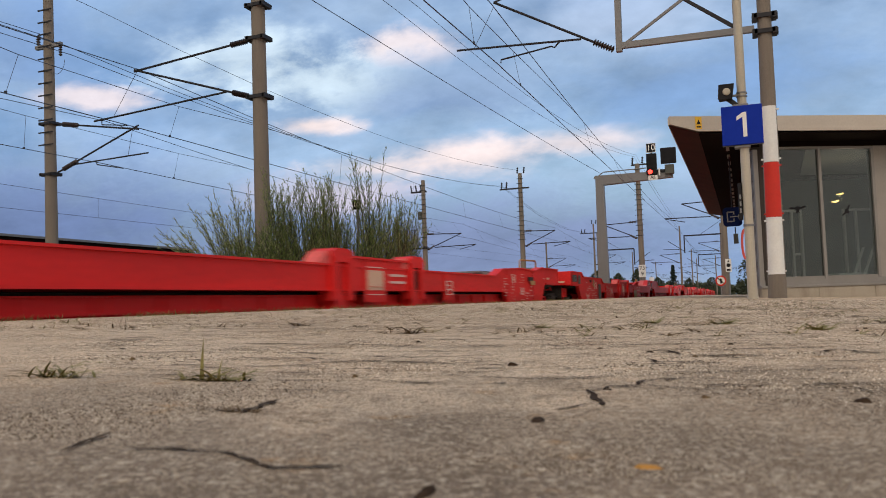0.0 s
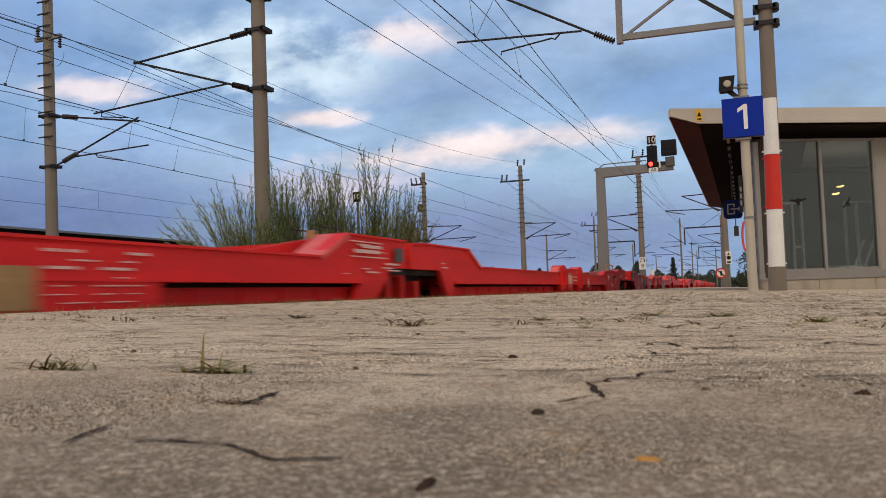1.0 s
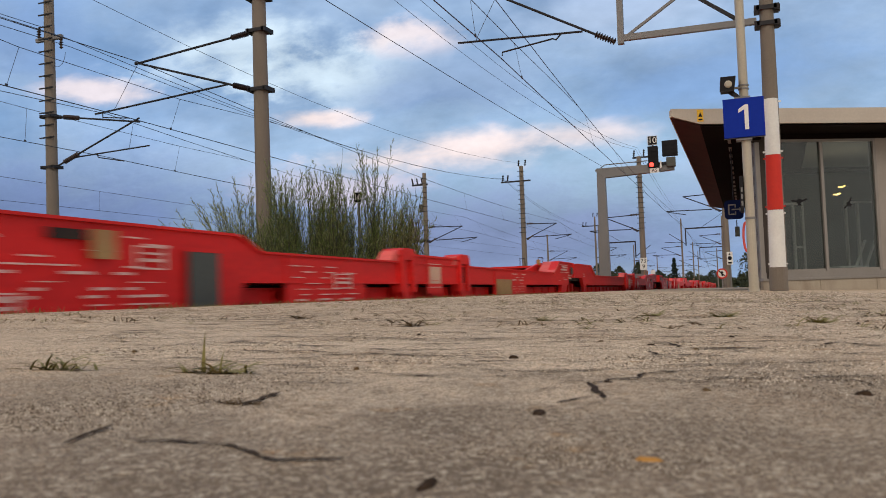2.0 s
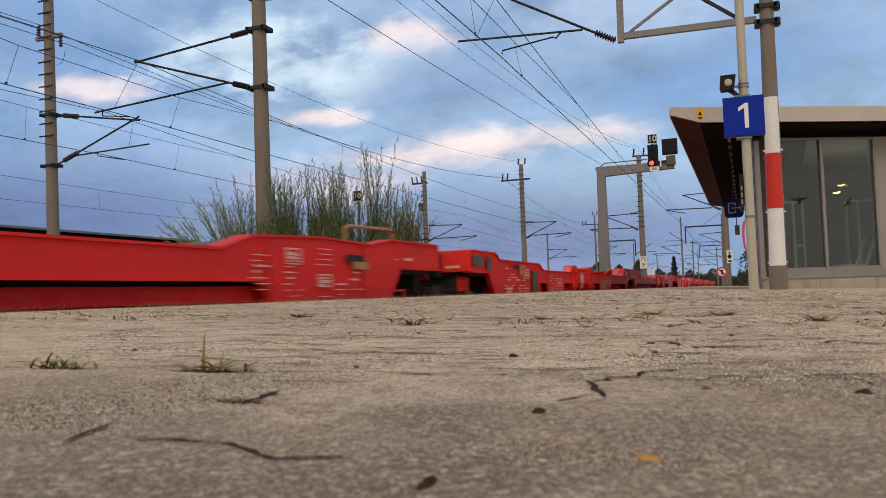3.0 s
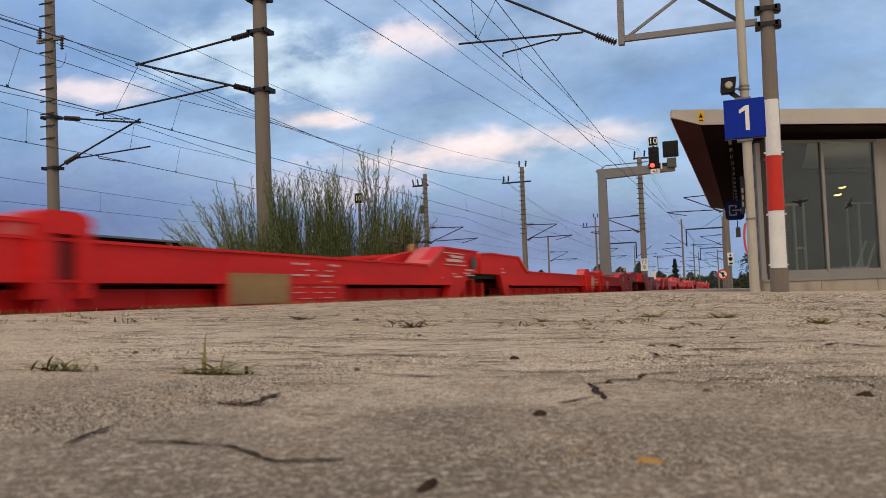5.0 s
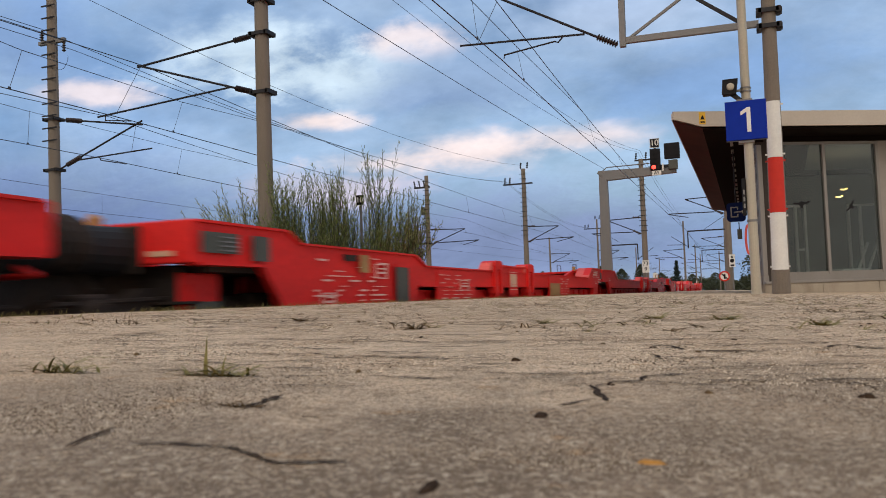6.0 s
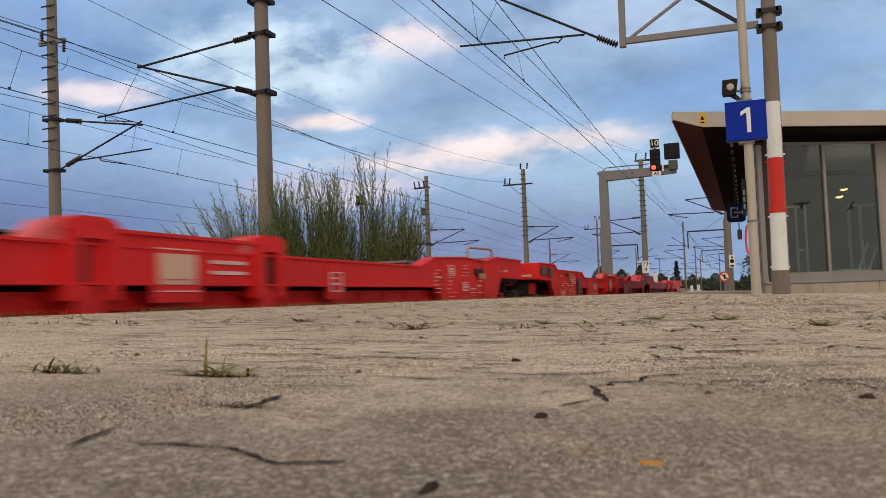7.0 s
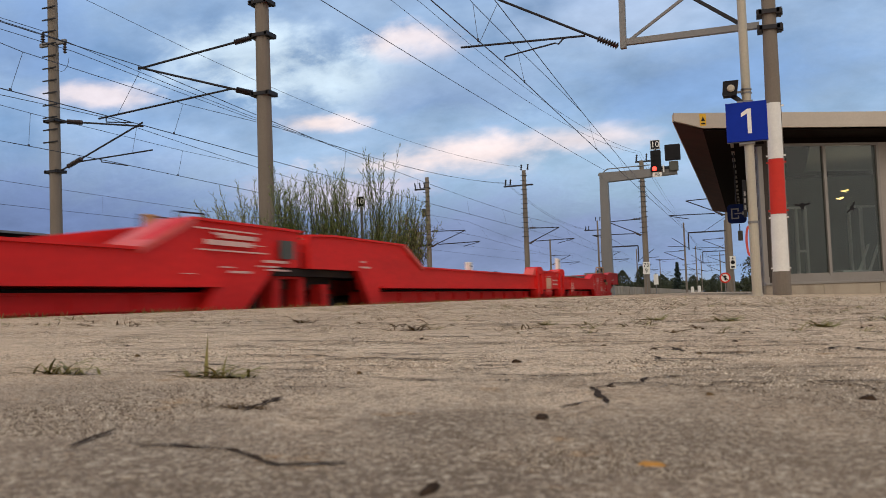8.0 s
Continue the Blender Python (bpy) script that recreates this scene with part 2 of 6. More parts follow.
PLINTH = material("weathered_concrete_plinth", (0.40, 0.355, 0.29), 0.9, 0, 0.1, 4, (0.16, 0.12, 0.085), 0.7, 1.6, 0.3, 60, (1.6, 1.6, 0.5))
INSIDE = material("dim_interior_paint", (0.30, 0.33, 0.33), 0.8)
INSIDE_FLOOR = material("interior_floor_tiles", (0.24, 0.235, 0.22), 0.4)
GLASS = glass_material()
LEAF = leaf_material("willow_leaves", (0.22, 0.29, 0.066), (0.095, 0.145, 0.034))
LEAF_PALE = leaf_material("pale_willow_leaves", (0.38, 0.40, 0.18), (0.21, 0.24, 0.10))
TWIG = material("green_brown_twigs", (0.075, 0.080, 0.040), 0.8)
CONIFER = material("dark_conifer_needles", (0.016, 0.032, 0.024), 0.8, 0, 0.3, 2, None, 0.5, 0.6, 0)
FAR_LEAF = material("far_woodland_foliage", (0.045, 0.060, 0.034), 0.8, 0, 0.3, 2, (0.07, 0.07, 0.03), 0.6, 0.12, 0)
BARK = material("bark", (0.06, 0.045, 0.035), 0.9)
GRASS = material("dry_platform_grass", (0.21, 0.19, 0.055), 0.7, 0, 0.3, 6, (0.20, 0.12, 0.050), 0.7, 6, 0)
DEAD = material("withered_stalks", (0.13, 0.085, 0.045), 0.8, 0, 0.25, 6, (0.15, 0.10, 0.04), 0.6, 6, 0, gloss=0.2)
BALLAST = material("track_ballast", (0.16, 0.135, 0.115), 0.95, 0, 0.35, 2, (0.10, 0.08, 0.065), 0.6, 0.8, 0.8, 18)
SLEEPER = material("concrete_sleeper", (0.28, 0.26, 0.23), 0.9)
RAIL = material("worn_rail_steel", (0.16, 0.11, 0.08), 0.5, 0.5)
VERGE = material("dry_verge_grass", (0.17, 0.15, 0.075), 0.95, 0, 0.25, 1, (0.10, 0.11, 0.045), 0.6, 0.15, 0.4, 4)
ORANGE_LICHEN = material("orange_leaf_litter", (0.48, 0.24, 0.05), 0.8)


def platform_material():
    """Worn exposed-aggregate concrete: grains, stains, rusty patches."""
    m = bpy.data.materials.new("worn_platform_concrete")
    m.use_nodes = True
    nt = m.node_tree
    N, L = nt.nodes.new, nt.links.new
    b = nt.nodes["Principled BSDF"]
    tc = N("ShaderNodeTexCoord")

    def tex(scale, detail, rough=0.6):
        n = N("ShaderNodeTexNoise")
        n.inputs["Scale"].default_value, n.inputs["Detail"].default_value, n.inputs["Roughness"].default_value = scale, detail, rough
        L(tc.outputs["Object"], n.inputs["Vector"])
        return n

    def remap(src, a, z, lo, hi):
        r = N("ShaderNodeMapRange")
        r.inputs[1].default_value, r.inputs[2].default_value, r.inputs[3].default_value, r.inputs[4].default_value = a, z, lo, hi
        L(src, r.inputs[0])
        return r.outputs[0]

    def blend(fac, first, second):
        x = N("ShaderNodeMix"); x.data_type = "RGBA"
        L(fac, x.inputs[0])
        for k, c in ((6, first), (7, second)):
            if isinstance(c, tuple):
                x.inputs[k].default_value = (*c, 1)
            else:
                L(c, x.inputs[k])
        return x.outputs[2]
    stain = tex(1.1, 7)
    c = blend(remap(stain.outputs[0], 0.42, 0.58, 0, 1), (0.86, 0.675, 0.485), (0.70, 0.525, 0.36))
    rust = tex(2.3, 5)
    c = blend(remap(rust.outputs[0], 0.56, 0.70, 0, 0.6), c, (0.434, 0.248, 0.132))
    c = blend(remap(tex(5.5, 6, 0.7).outputs[0], 0.58, 0.70, 0, 0.55), c, (0.42, 0.25, 0.11))
    # dark brown patches where the eye lies; the left one paints in corner vignetting
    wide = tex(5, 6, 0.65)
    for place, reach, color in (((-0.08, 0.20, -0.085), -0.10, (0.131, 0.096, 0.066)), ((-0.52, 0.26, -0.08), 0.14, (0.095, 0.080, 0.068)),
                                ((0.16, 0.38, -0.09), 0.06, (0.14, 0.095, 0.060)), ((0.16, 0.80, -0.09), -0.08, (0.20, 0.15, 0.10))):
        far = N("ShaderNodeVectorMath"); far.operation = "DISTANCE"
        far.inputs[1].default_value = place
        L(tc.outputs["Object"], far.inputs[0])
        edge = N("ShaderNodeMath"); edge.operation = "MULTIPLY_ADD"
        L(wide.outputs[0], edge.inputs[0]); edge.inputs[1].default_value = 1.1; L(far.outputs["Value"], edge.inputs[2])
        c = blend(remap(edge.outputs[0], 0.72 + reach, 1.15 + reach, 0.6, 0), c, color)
    c = blend(remap(tex(13, 4, 0.6).outputs[0], 0.62, 0.72, 0, 0.6), c, (0.46, 0.23, 0.055))
    c = blend(remap(tex(7, 7, 0.75).outputs[0], 0.52, 0.64, 0, 0.5), c, (0.237, 0.172, 0.110))
    c = blend(remap(tex(22, 7, 0.8).outputs[0], 0.53, 0.60, 0, 0.5), c, (0.172, 0.122, 0.075))
    pebbles = N("ShaderNodeTexVoronoi")
    pebbles.inputs["Scale"].default_value = 420
    L(tc.outputs["Object"], pebbles.inputs["Vector"])
    grain = tex(420, 2, 0.6)
    big_grain = N("ShaderNodeTexVoronoi")
    big_grain.inputs["Scale"].default_value = 190
    L(tc.outputs["Object"], big_grain.inputs["Vector"])
    c = blend(remap(pebbles.outputs["Color"], 0.45, 0.80, 0, 0.5), c, (0.707, 0.592, 0.440))
    c = blend(remap(big_grain.outputs["Color"], 0.62, 0.85, 0, 0.55), c, (0.727, 0.621, 0.475))
    c = blend(remap(grain.outputs[0], 0.50, 0.60, 0, 0.72), c, (0.125, 0.092, 0.062))
    c = blend(remap(tex(150, 3, 0.7).outputs[0], 0.54, 0.62, 0, 0.7), c, (0.131, 0.094, 0.060))
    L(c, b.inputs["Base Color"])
    b.inputs["Roughness"].default_value = 0.88
    b.inputs["Specular IOR Level"].default_value = 0.25
    mixh = N("ShaderNodeMath"); mixh.operation = "ADD"
    L(remap(pebbles.outputs["Distance"], 0.0, 0.7, 1, 0), mixh.inputs[0]); L(remap(tex(70, 5, 0.7).outputs[0], 0, 1, 0, 1.6), mixh.inputs[1])
    bp = N("ShaderNodeBump")
    bp.inputs["Strength"].default_value, bp.inputs["Distance"].default_value = 0.45, 0.004
    L(mixh.outputs[0], bp.inputs["Height"]); L(bp.outputs[0], b.inputs["Normal"])
    return m


PLATFORM = platform_material()


# ---- mesh helpers ----
def part(name, bm, mat, parent=None, label="", smooth=False):
    """Links a bmesh as one mesh object, under a thing or a part if one is given."""
    bmesh.ops.recalc_face_normals(bm, faces=bm.faces)
    me = bpy.data.meshes.new(name)
    bm.to_mesh(me)
    bm.free()
    for m in (mat if isinstance(mat, (list, tuple)) else [mat]):
        me.materials.append(m)
    if smooth:
        me.shade_smooth()
    ob = new(name, me)
    ob.parent = parent
    if label:
        ob["label"] = label
    return ob


def empty(name, m, label="", category="", group="", kind=""):
    ob = new(name)
    ob.empty_display_size = 0.2
    ob.matrix_basis = m
    return tagged(ob, label, category, group, kind)


def box(bm, x0, x1, y0, y1, z0, z1, bevel=0.0):
    v = [bm.verts.new((x, y, z)) for x in (x0, x1) for y in (y0, y1) for z in (z0, z1)]
    fs = [bm.faces.new([v[i] for i in q]) for q in ((0, 1, 3, 2), (4, 6, 7, 5), (0, 4, 5, 1), (2, 3, 7, 6), (0, 2, 6, 4), (1, 5, 7, 3))]
    if bevel:
        bmesh.ops.bevel(bm, geom=list({e for f in fs for e in f.edges}), offset=bevel, segments=2, affect="EDGES", profile=0.5)
    return bm


def slab(bm, pts, axis, a, b):
    """A polygon pts, drawn in the plane across the axis, drawn out from a to b along it."""
    def at(p, k):
        return {"x": (k, p[0], p[1]), "y": (p[0], k, p[1]), "z": (p[0], p[1], k)}[axis]
    lo = [bm.verts.new(at(p, a)) for p in pts]
    hi = [bm.verts.new(at(p, b)) for p in pts]
    bm.faces.new(lo)
    bm.faces.new(hi[::-1])
    for i in range(len(pts)):
        j = (i + 1) % len(pts)
        bm.faces.new((lo[i], lo[j], hi[j], hi[i]))
    return bm


def rod(bm, p, q, r0, r1=None, n=8):
    """A round bar from p to q."""
    p, q = Vector(p), Vector(q)
    r1 = r0 if r1 is None else r1
    w = (q - p).normalized()
    u = w.orthogonal().normalized()
    v = w.cross(u)
    rings = [[bm.verts.new(c + (u * math.cos(k * math.tau / n) + v * math.sin(k * math.tau / n)) * r) for k in range(n)] for c, r in ((p, r0), (q, r1))]
    bm.faces.new(rings[0]); bm.faces.new(rings[1][::-1])
    for k in range(n):
        j = (k + 1) % n
        bm.faces.new((rings[0][k], rings[0][j], rings[1][j], rings[1][k]))
    return bm


def tube(bm, pts, r, n=6):
    """One continuous round tube through all the points."""
    pts = [Vector(p) for p in pts]
    rings, u = [], None
    for i, p in enumerate(pts):
        w = (pts[min(i + 1, len(pts) - 1)] - pts[max(i - 1, 0)]).normalized()
        u = w.orthogonal().normalized() if u is None else (u - w * u.dot(w)).normalized()
        v = w.cross(u)
        rings.append([bm.verts.new(p + (u * math.cos(k * math.tau / n) + v * math.sin(k * math.tau / n)) * r) for k in range(n)])
    bm.faces.new(rings[0])
    bm.faces.new(rings[-1][::-1])
    for a, b in zip(rings, rings[1:]):
        for k in range(n):
            j = (k + 1) % n
            bm.faces.new((a[k], a[j], b[j], b[k]))
    return bm


def turned(bm, profile, n=16, m=None):
    """A turned body round z: profile of (radius, height)."""
    m = m or Matrix.Identity(4)
    rings = [[bm.verts.new(m @ Vector((r * math.cos(k * math.tau / n), r * math.sin(k * math.tau / n), z))) for k in range(n)] for r, z in profile]
    bm.faces.new(rings[0][::-1]); bm.faces.new(rings[-1])
    for a, b in zip(rings, rings[1:]):
        for k in range(n):
            j = (k + 1) % n
            bm.faces.new((a[k], a[j], b[j], b[k]))
    return bm


def B():
    return bmesh.new()


def lettering(text, size, mat, parent, m, depth=0.004, name="lettering"):
    cu = bpy.data.curves.new(name, "FONT")
    cu.body, cu.size, cu.extrude, cu.align_x, cu.align_y = text, size, depth, "CENTER", "CENTER"
    tmp = new(name, cu)
    me = bpy.data.meshes.new_from_object(tmp)
    bpy.data.objects.remove(tmp)
    me.materials.clear()
    me.materials.append(mat)
    ob = new(name, me)
    ob.parent = parent
    ob.matrix_basis = m
    return ob


FALL = 0.028  # the platform falls away from the track


def floor_z(x):
    return -FALL * (x + 3.1)


# ---- ground, tracks, platform ----
RAIL_Z, TRACK = -0.55, -4.8


def bend(y):
    """The lines swing gently aside in the distance."""
    return -max(0.0, y - 25.0) ** 2 / 10000.0


def build_ground():
    bm = B()
    xs, ys = [-1800, -300, -60, 60, 300, 1800], [-600, -60, 0, 60, 160, 500, 2600]
    g = [[bm.verts.new((x, y, -0.95)) for y in ys] for x in xs]
    for i in range(len(xs) - 1):
        for j in range(len(ys) - 1):
            bm.faces.new((g[i][j], g[i + 1][j], g[i + 1][j + 1], g[i][j + 1]))
    tagged(part("ground", bm, VERGE), "dry grassy ground reaching to the horizon", "ground", kind="structure")
    for k, x in enumerate((TRACK, -15.2, -21.0)):
        t = empty("track", Matrix(), "ballasted railway track with rusty rails and concrete sleepers", "track", "tracks", "structure")
        bm = B()
        ys = [-40 + 8 * i for i in range(45)]
        rows = [[bm.verts.new((x + bend(y) + a, y, z)) for a, z in ((-2.3, -0.94), (-1.5, -0.76), (1.5, -0.76), (2.3, -0.94))] for y in ys]
        for r, s in zip(rows, rows[1:]):
            for i in range(3):
                bm.faces.new((r[i], r[i + 1], s[i + 1], s[i]))
        part("ballast_bed", bm, BALLAST, t)
        for side in (-0.75, 0.75):
            bm = B()
            for a, b in zip(ys, ys[1:]):
                xa, xb = x + bend(a) + side, x + bend(b) + side
                for w, z0, z1 in ((0.065, -0.72, -0.70), (0.012, -0.70, -0.60), (0.036, -0.60, RAIL_Z)):
                    v = [bm.verts.new(p) for p in ((xa - w, a, z0), (xa + w, a, z0), (xa + w, a, z1), (xa - w, a, z1), (xb - w, b, z0), (xb + w, b, z0), (xb + w, b, z1), (xb - w, b, z1))]
                    for q in ((0, 1, 5, 4), (1, 2, 6, 5), (2, 3, 7, 6), (3, 0, 4, 7)):
                        bm.faces.new([v[i] for i in q])
            part("rail", bm, RAIL, t)
        bm = B()
        for i in range(260):
            y = -30 + i * 0.62
            c = x + bend(y)
            slab(bm, ((c - 1.3, -0.80), (c + 1.3, -0.80), (c + 1.3, -0.735), (c + 1.1, -0.715), (c - 1.1, -0.715), (c - 1.3, -0.735)), "y", y, y + 0.26)
        tagged(part("sleepers", bm, SLEEPER, t), kind="stuff")


build_ground()


def build_bank():
    bm = B()
    ys = [18 + 6 * i for i in range(27)]
    rows = []
    for y in ys:
        x = bend(y)
        rows.append([bm.verts.new((x + a, y, z + (noise.noise((a, y * 0.2, 5)) * 0.08 if z > -0.5 else 0))) for a, z in ((-12.6, -0.96), (-11.6, -0.22), (-9.5, -0.10), (-8.3, -0.16), (-7.2, -0.96))])
    for r, q in zip(rows, rows[1:]):
        for i in range(4):
            bm.faces.new((r[i], r[i + 1], q[i + 1], q[i]))
    rnd = random.Random(31)
    for i in range(9000):
        y = rnd.uniform(30, 150)
        a = rnd.uniform(-12, -7.5)
        p = Vector((a + bend(y), y, -0.16 if a > -11 else -0.3))
        h = rnd.uniform(0.05, 0.22)
        d = Vector((rnd.uniform(-0.06, 0.06), rnd.uniform(-0.06, 0.06), h))
        bm.faces.new([bm.verts.new(q) for q in (p + Vector((-0.03, 0, -0.05)), p + Vector((0.03, 0, -0.05)), p + d)])
    tagged(part("grass_bank", bm, VERGE), "low dry grass bank between the tracks", "bank", kind="stuff")


build_bank()


def build_platform():
    p = empty("pavement", Matrix(), "worn sandy concrete station platform with cracks and weeds", "platform", kind="structure")
    bm = B()
    # finer mesh near the eye, with gentle unevenness
    xs = [-3.1, -2.8, -2.4, -2.0, -1.6, -1.2, -0.9, -0.6, -0.4, -0.2, 0, 0.2, 0.4, 0.6, 0.9, 1.3, 2, 3, 5, 9, 16]
    ys = [-8, -4, -2, -1, -0.5, 0, 0.2, 0.35, 0.5, 0.65, 0.8, 1, 1.25, 1.5, 1.8, 2.2, 2.7, 3.3, 4, 5, 6, 7.5, 9, 11, 13, 15.5, 18, 22, 28, 36, 46, 58]
    g = {}
    for x in xs:
        for y in ys:
            n = noise.noise((x * 0.9, y * 0.6, 3.0)) * 0.006 + noise.noise((x * 3.1, y * 2.3, 7.0)) * 0.0025
            if x == -3.1 or y > 12:
                n *= 0.3
            g[x, y] = bm.verts.new((x, y, floor_z(x) + n))
    for a, b in zip(xs, xs[1:]):
        for c, d in zip(ys, ys[1:]):
            bm.faces.new((g[a, c], g[b, c], g[b, d], g[a, d]))
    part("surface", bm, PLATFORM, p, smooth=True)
    bm = B()
    for i in range(33):
        y = -8 + i * 2.0
        box(bm, -3.12, -3.0, y + 0.006, y + 1.994, -0.95, -0.012)
    part("edge_wall", bm, PLINTH, p)


build_platform()


# ---- the train: articulated pocket wagons ----
def side_plate(h):
    """Outline of one half's outer side plate; h = -1 the leading half, 1 the trailing half; drawn by distance from the joint."""
    if h < 0:
        top = [(0.06, 1.14), (1.45, 1.14), (1.95, 0.92), (8.1, 0.92), (11.85, 0.92), (12.15, 1.03), (14.6, 1.03), (14.8, 1.12), (15.93, 1.12)]
        low = [(15.93, 0.86), (15.15, 0.86), (14.6, 0.30), (12.3, 0.30), (12.05, 0.72), (1.18, 0.72), (1.44, 0.30), (1.16, 0.30), (0.42, 0.86), (0.06, 0.86)]
    else:
        top = [(0.10, 1.12), (0.5, 1.14), (2.05, 1.14), (2.55, 0.92), (7.8, 0.92), (12.75, 0.92), (13.15, 1.03), (14.2, 1.07), (15.2, 1.05), (15.65, 1.12), (17.03, 1.12)]
        low = [(17.03, 0.86), (15.95, 0.86), (15.45, 0.30), (13.55, 0.30), (13.3, 0.72), (1.45, 0.72), (1.60, 0.30), (1.45, 0.30), (1.00, 0.86), (0.10, 0.86)]
    return [(h * a, z) for a, z in top + low]


def build_wagon():
    w = empty("pocket_wagon", Matrix(), "red articulated pocket wagon, empty, grimy, rolling fast", "wagon", "wagons of the freight train")
    posts = {-1: (7.25, 9.1), 1: (7.88, 9.65)}
    for h in (-1, 1):
        for s in (-1, 1):
            x0, x1 = (1.38, 1.45) if s > 0 else (-1.45, -1.38)
            plate = part("side_plate", slab(B(), side_plate(h), "x", x0, x1), RED, w)
            bm = B()  # rolled flange along the top
            pts = side_plate(h)[:9 if h < 0 else 11]
            for p, q in zip(pts, pts[1:]):
                slab(bm, (p, q, (q[0], q[1] + 0.018), (p[0], p[1] + 0.018)), "x", x0 - 0.05, x1 + 0.025)
            part("top_flange", bm, RED, plate)
            a, b = posts[h]
            bm = B()  # raised middle panel between the posts
            slab(bm, ((h * a, 0.72), (h * b, 0.72), (h * b, 1.01), (h * a, 1.01)), "x", x0 - 0.004 * s, x1 + 0.012 * s)
            box(bm, x0 - 0.05, x1 + 0.035, h * min(a, b) if h > 0 else -b, b if h > 0 else -a, 1.0, 1.022)
            part("raised_panel", bm, RED, plate)
            for c in (a, b):
                bm = B()
                y = h * c
                o = 1.452 * s
                slab(bm, ((y - 0.21, 1.0), (y + 0.21, 1.0), (y + 0.19, 1.05), (y + 0.12, 1.075), (y - 0.12, 1.075), (y - 0.19, 1.05)), "x", o - 0.16 * s, o + 0.05 * s)
                slab(bm, ((y + 0.10, 0.62), (y + 0.19, 0.62), (y + 0.19, 1.0), (y + 0.10, 1.0)), "x", o - 0.05 * s, o + 0.055 * s)
                slab(bm, ((y - 0.19, 0.62), (y - 0.11, 0.62), (y - 0.11, 1.0), (y - 0.19, 1.0)), "x", o - 0.08 * s, o + 0.055 * s)
                slab(bm, ((y - 0.11, 0.955), (y + 0.10, 0.955), (y + 0.10, 1.0), (y - 0.11, 1.0)), "x", o - 0.05 * s, o + 0.05 * s)
                # foot sloping down and inwards
                slab(bm, ((y - 0.12, 0.35), (y + 0.10, 0.35), (y + 0.14, 0.45), (y + 0.02, 0.70), (y - 0.13, 0.70)), "x", o - 0.10 * s, o + 0.03 * s)
                stanchion = part("stanchion", bm, RED, plate)
                # dark back sheet puts the recess's shade into colour
                part("dark_recess_back", slab(B(), ((y - 0.11, 0.66), (y + 0.10, 0.66), (y + 0.10, 0.955), (y - 0.11, 0.955)), "x", o - 0.02 * s, o + 0.008 * s), GRIME_SHADE, stanchion)
                # ramp beside the post, its highlight painted as pale red
                bm = B()
                slab(bm, ((y - 0.42, 0.925), (y - 0.2, 0.925), (y - 0.19, 1.05), (y - 0.26, 1.045)), "x", o - 0.14 * s, o + 0.02 * s)
                part("ramp_plate", bm, RED_PALE, plate)
            # sloping face at the joint end; its highlight is put into the pale red
            r = ((1.43, 1.16), (1.95, 0.94)) if h < 0 else ((2.05, 1.16), (2.55, 0.94))
            bm = B()
            slab(bm, ((h * r[0][0], r[0][1]), (h * r[1][0], r[1][1]), (h * r[1][0], r[1][1] - 0.04), (h * r[0][0], r[0][1] - 0.04)), "x", x0 - 0.22 * s, x1 + 0.03 * s)
            part("sloping_cover", bm, RED_PALE, plate)
            # lower apron panels hung under the beam
            for lo, hi, z in ((10.1, 11.5, 0.52), (4.0, 5.8, 0.50)) if h < 0 else ((10.6, 10.9, 0.60),):
                bm = B()
                slab(bm, ((h * lo, z), (h * hi, z), (h * hi, 0.90), (h * lo, 0.90)), "x", x1 - 0.02 * s if s > 0 else x0 + 0.02, (x1 if s > 0 else x0) + 0.014 * s)
                part("apron_panel", bm, RED, plate)
            # marks
            o = 1.468 * s

            def mark(name, lo, hi, z0, z1, mat=WHITE_MARK, out=0.0):
                q = sorted((h * lo, h * hi))
                part(name, box(B(), *sorted((o + out - 0.003 * s, o + out + 0.004 * s)), q[0], q[1], z0, z1), mat, plate)
            m = 8.25 if h < 0 else 8.61
            mark("placard_back", m - 0.24, m + 0.24, 0.60, 0.98, RED, 0.002)
            mark("placard", m - 0.18, m + 0.18, 0.71, 0.90, PLACARD, 0.008)
            mark("placard_bar", m - 0.14, m + 0.14, 0.74, 0.745, RED_PALE, 0.013)
            for z in (0.925, 0.665):
                mark("stripe", m - 0.19, m + 0.19, z, z + 0.008, WHITE_MARK, 0.008)
            if h > 0:
                for z in (0.78, 0.85):
                    mark("stripe", m + 0.36, m + 0.76, z, z + 0.024)
            rnd = random.Random(5 + h)
            spots = ([(12.9, 14.4, 0.38, 0.98, 0.42), (10.15, 11.45, 0.54, 0.86, 0.7), (4.05, 4.9, 0.52, 0.88, 0.8), (0.45, 1.3, 0.92, 1.08, 0.7), (1.0, 1.6, 0.76, 0.86, 0.5)] if h < 0
                     else [(13.1, 13.35, 0.62, 0.96, 0.9), (13.55, 13.85, 0.52, 0.98, 0.9), (14.1, 14.35, 0.38, 1.0, 0.9), (14.4, 14.95, 0.36, 0.74, 0.7), (14.75, 15.0, 0.76, 0.9, 0.7), (1.0, 1.2, 0.86, 0.96, 0.6), (15.6, 16.2, 0.92, 0.97, 0.5)])
            for lo, hi, z0, z1, n in spots:  # rows of small lettering, too blurred to read
                rows_ = max(2, int((z1 - z0) / 0.042))
                for r in range(rows_):
                    p = lo + rnd.uniform(0, 0.35 * min(1.0, hi - lo))
                    z = z0 + (r + 0.5) * (z1 - z0) / rows_
                    tall = rnd.choice((0.006, 0.009, 0.016))
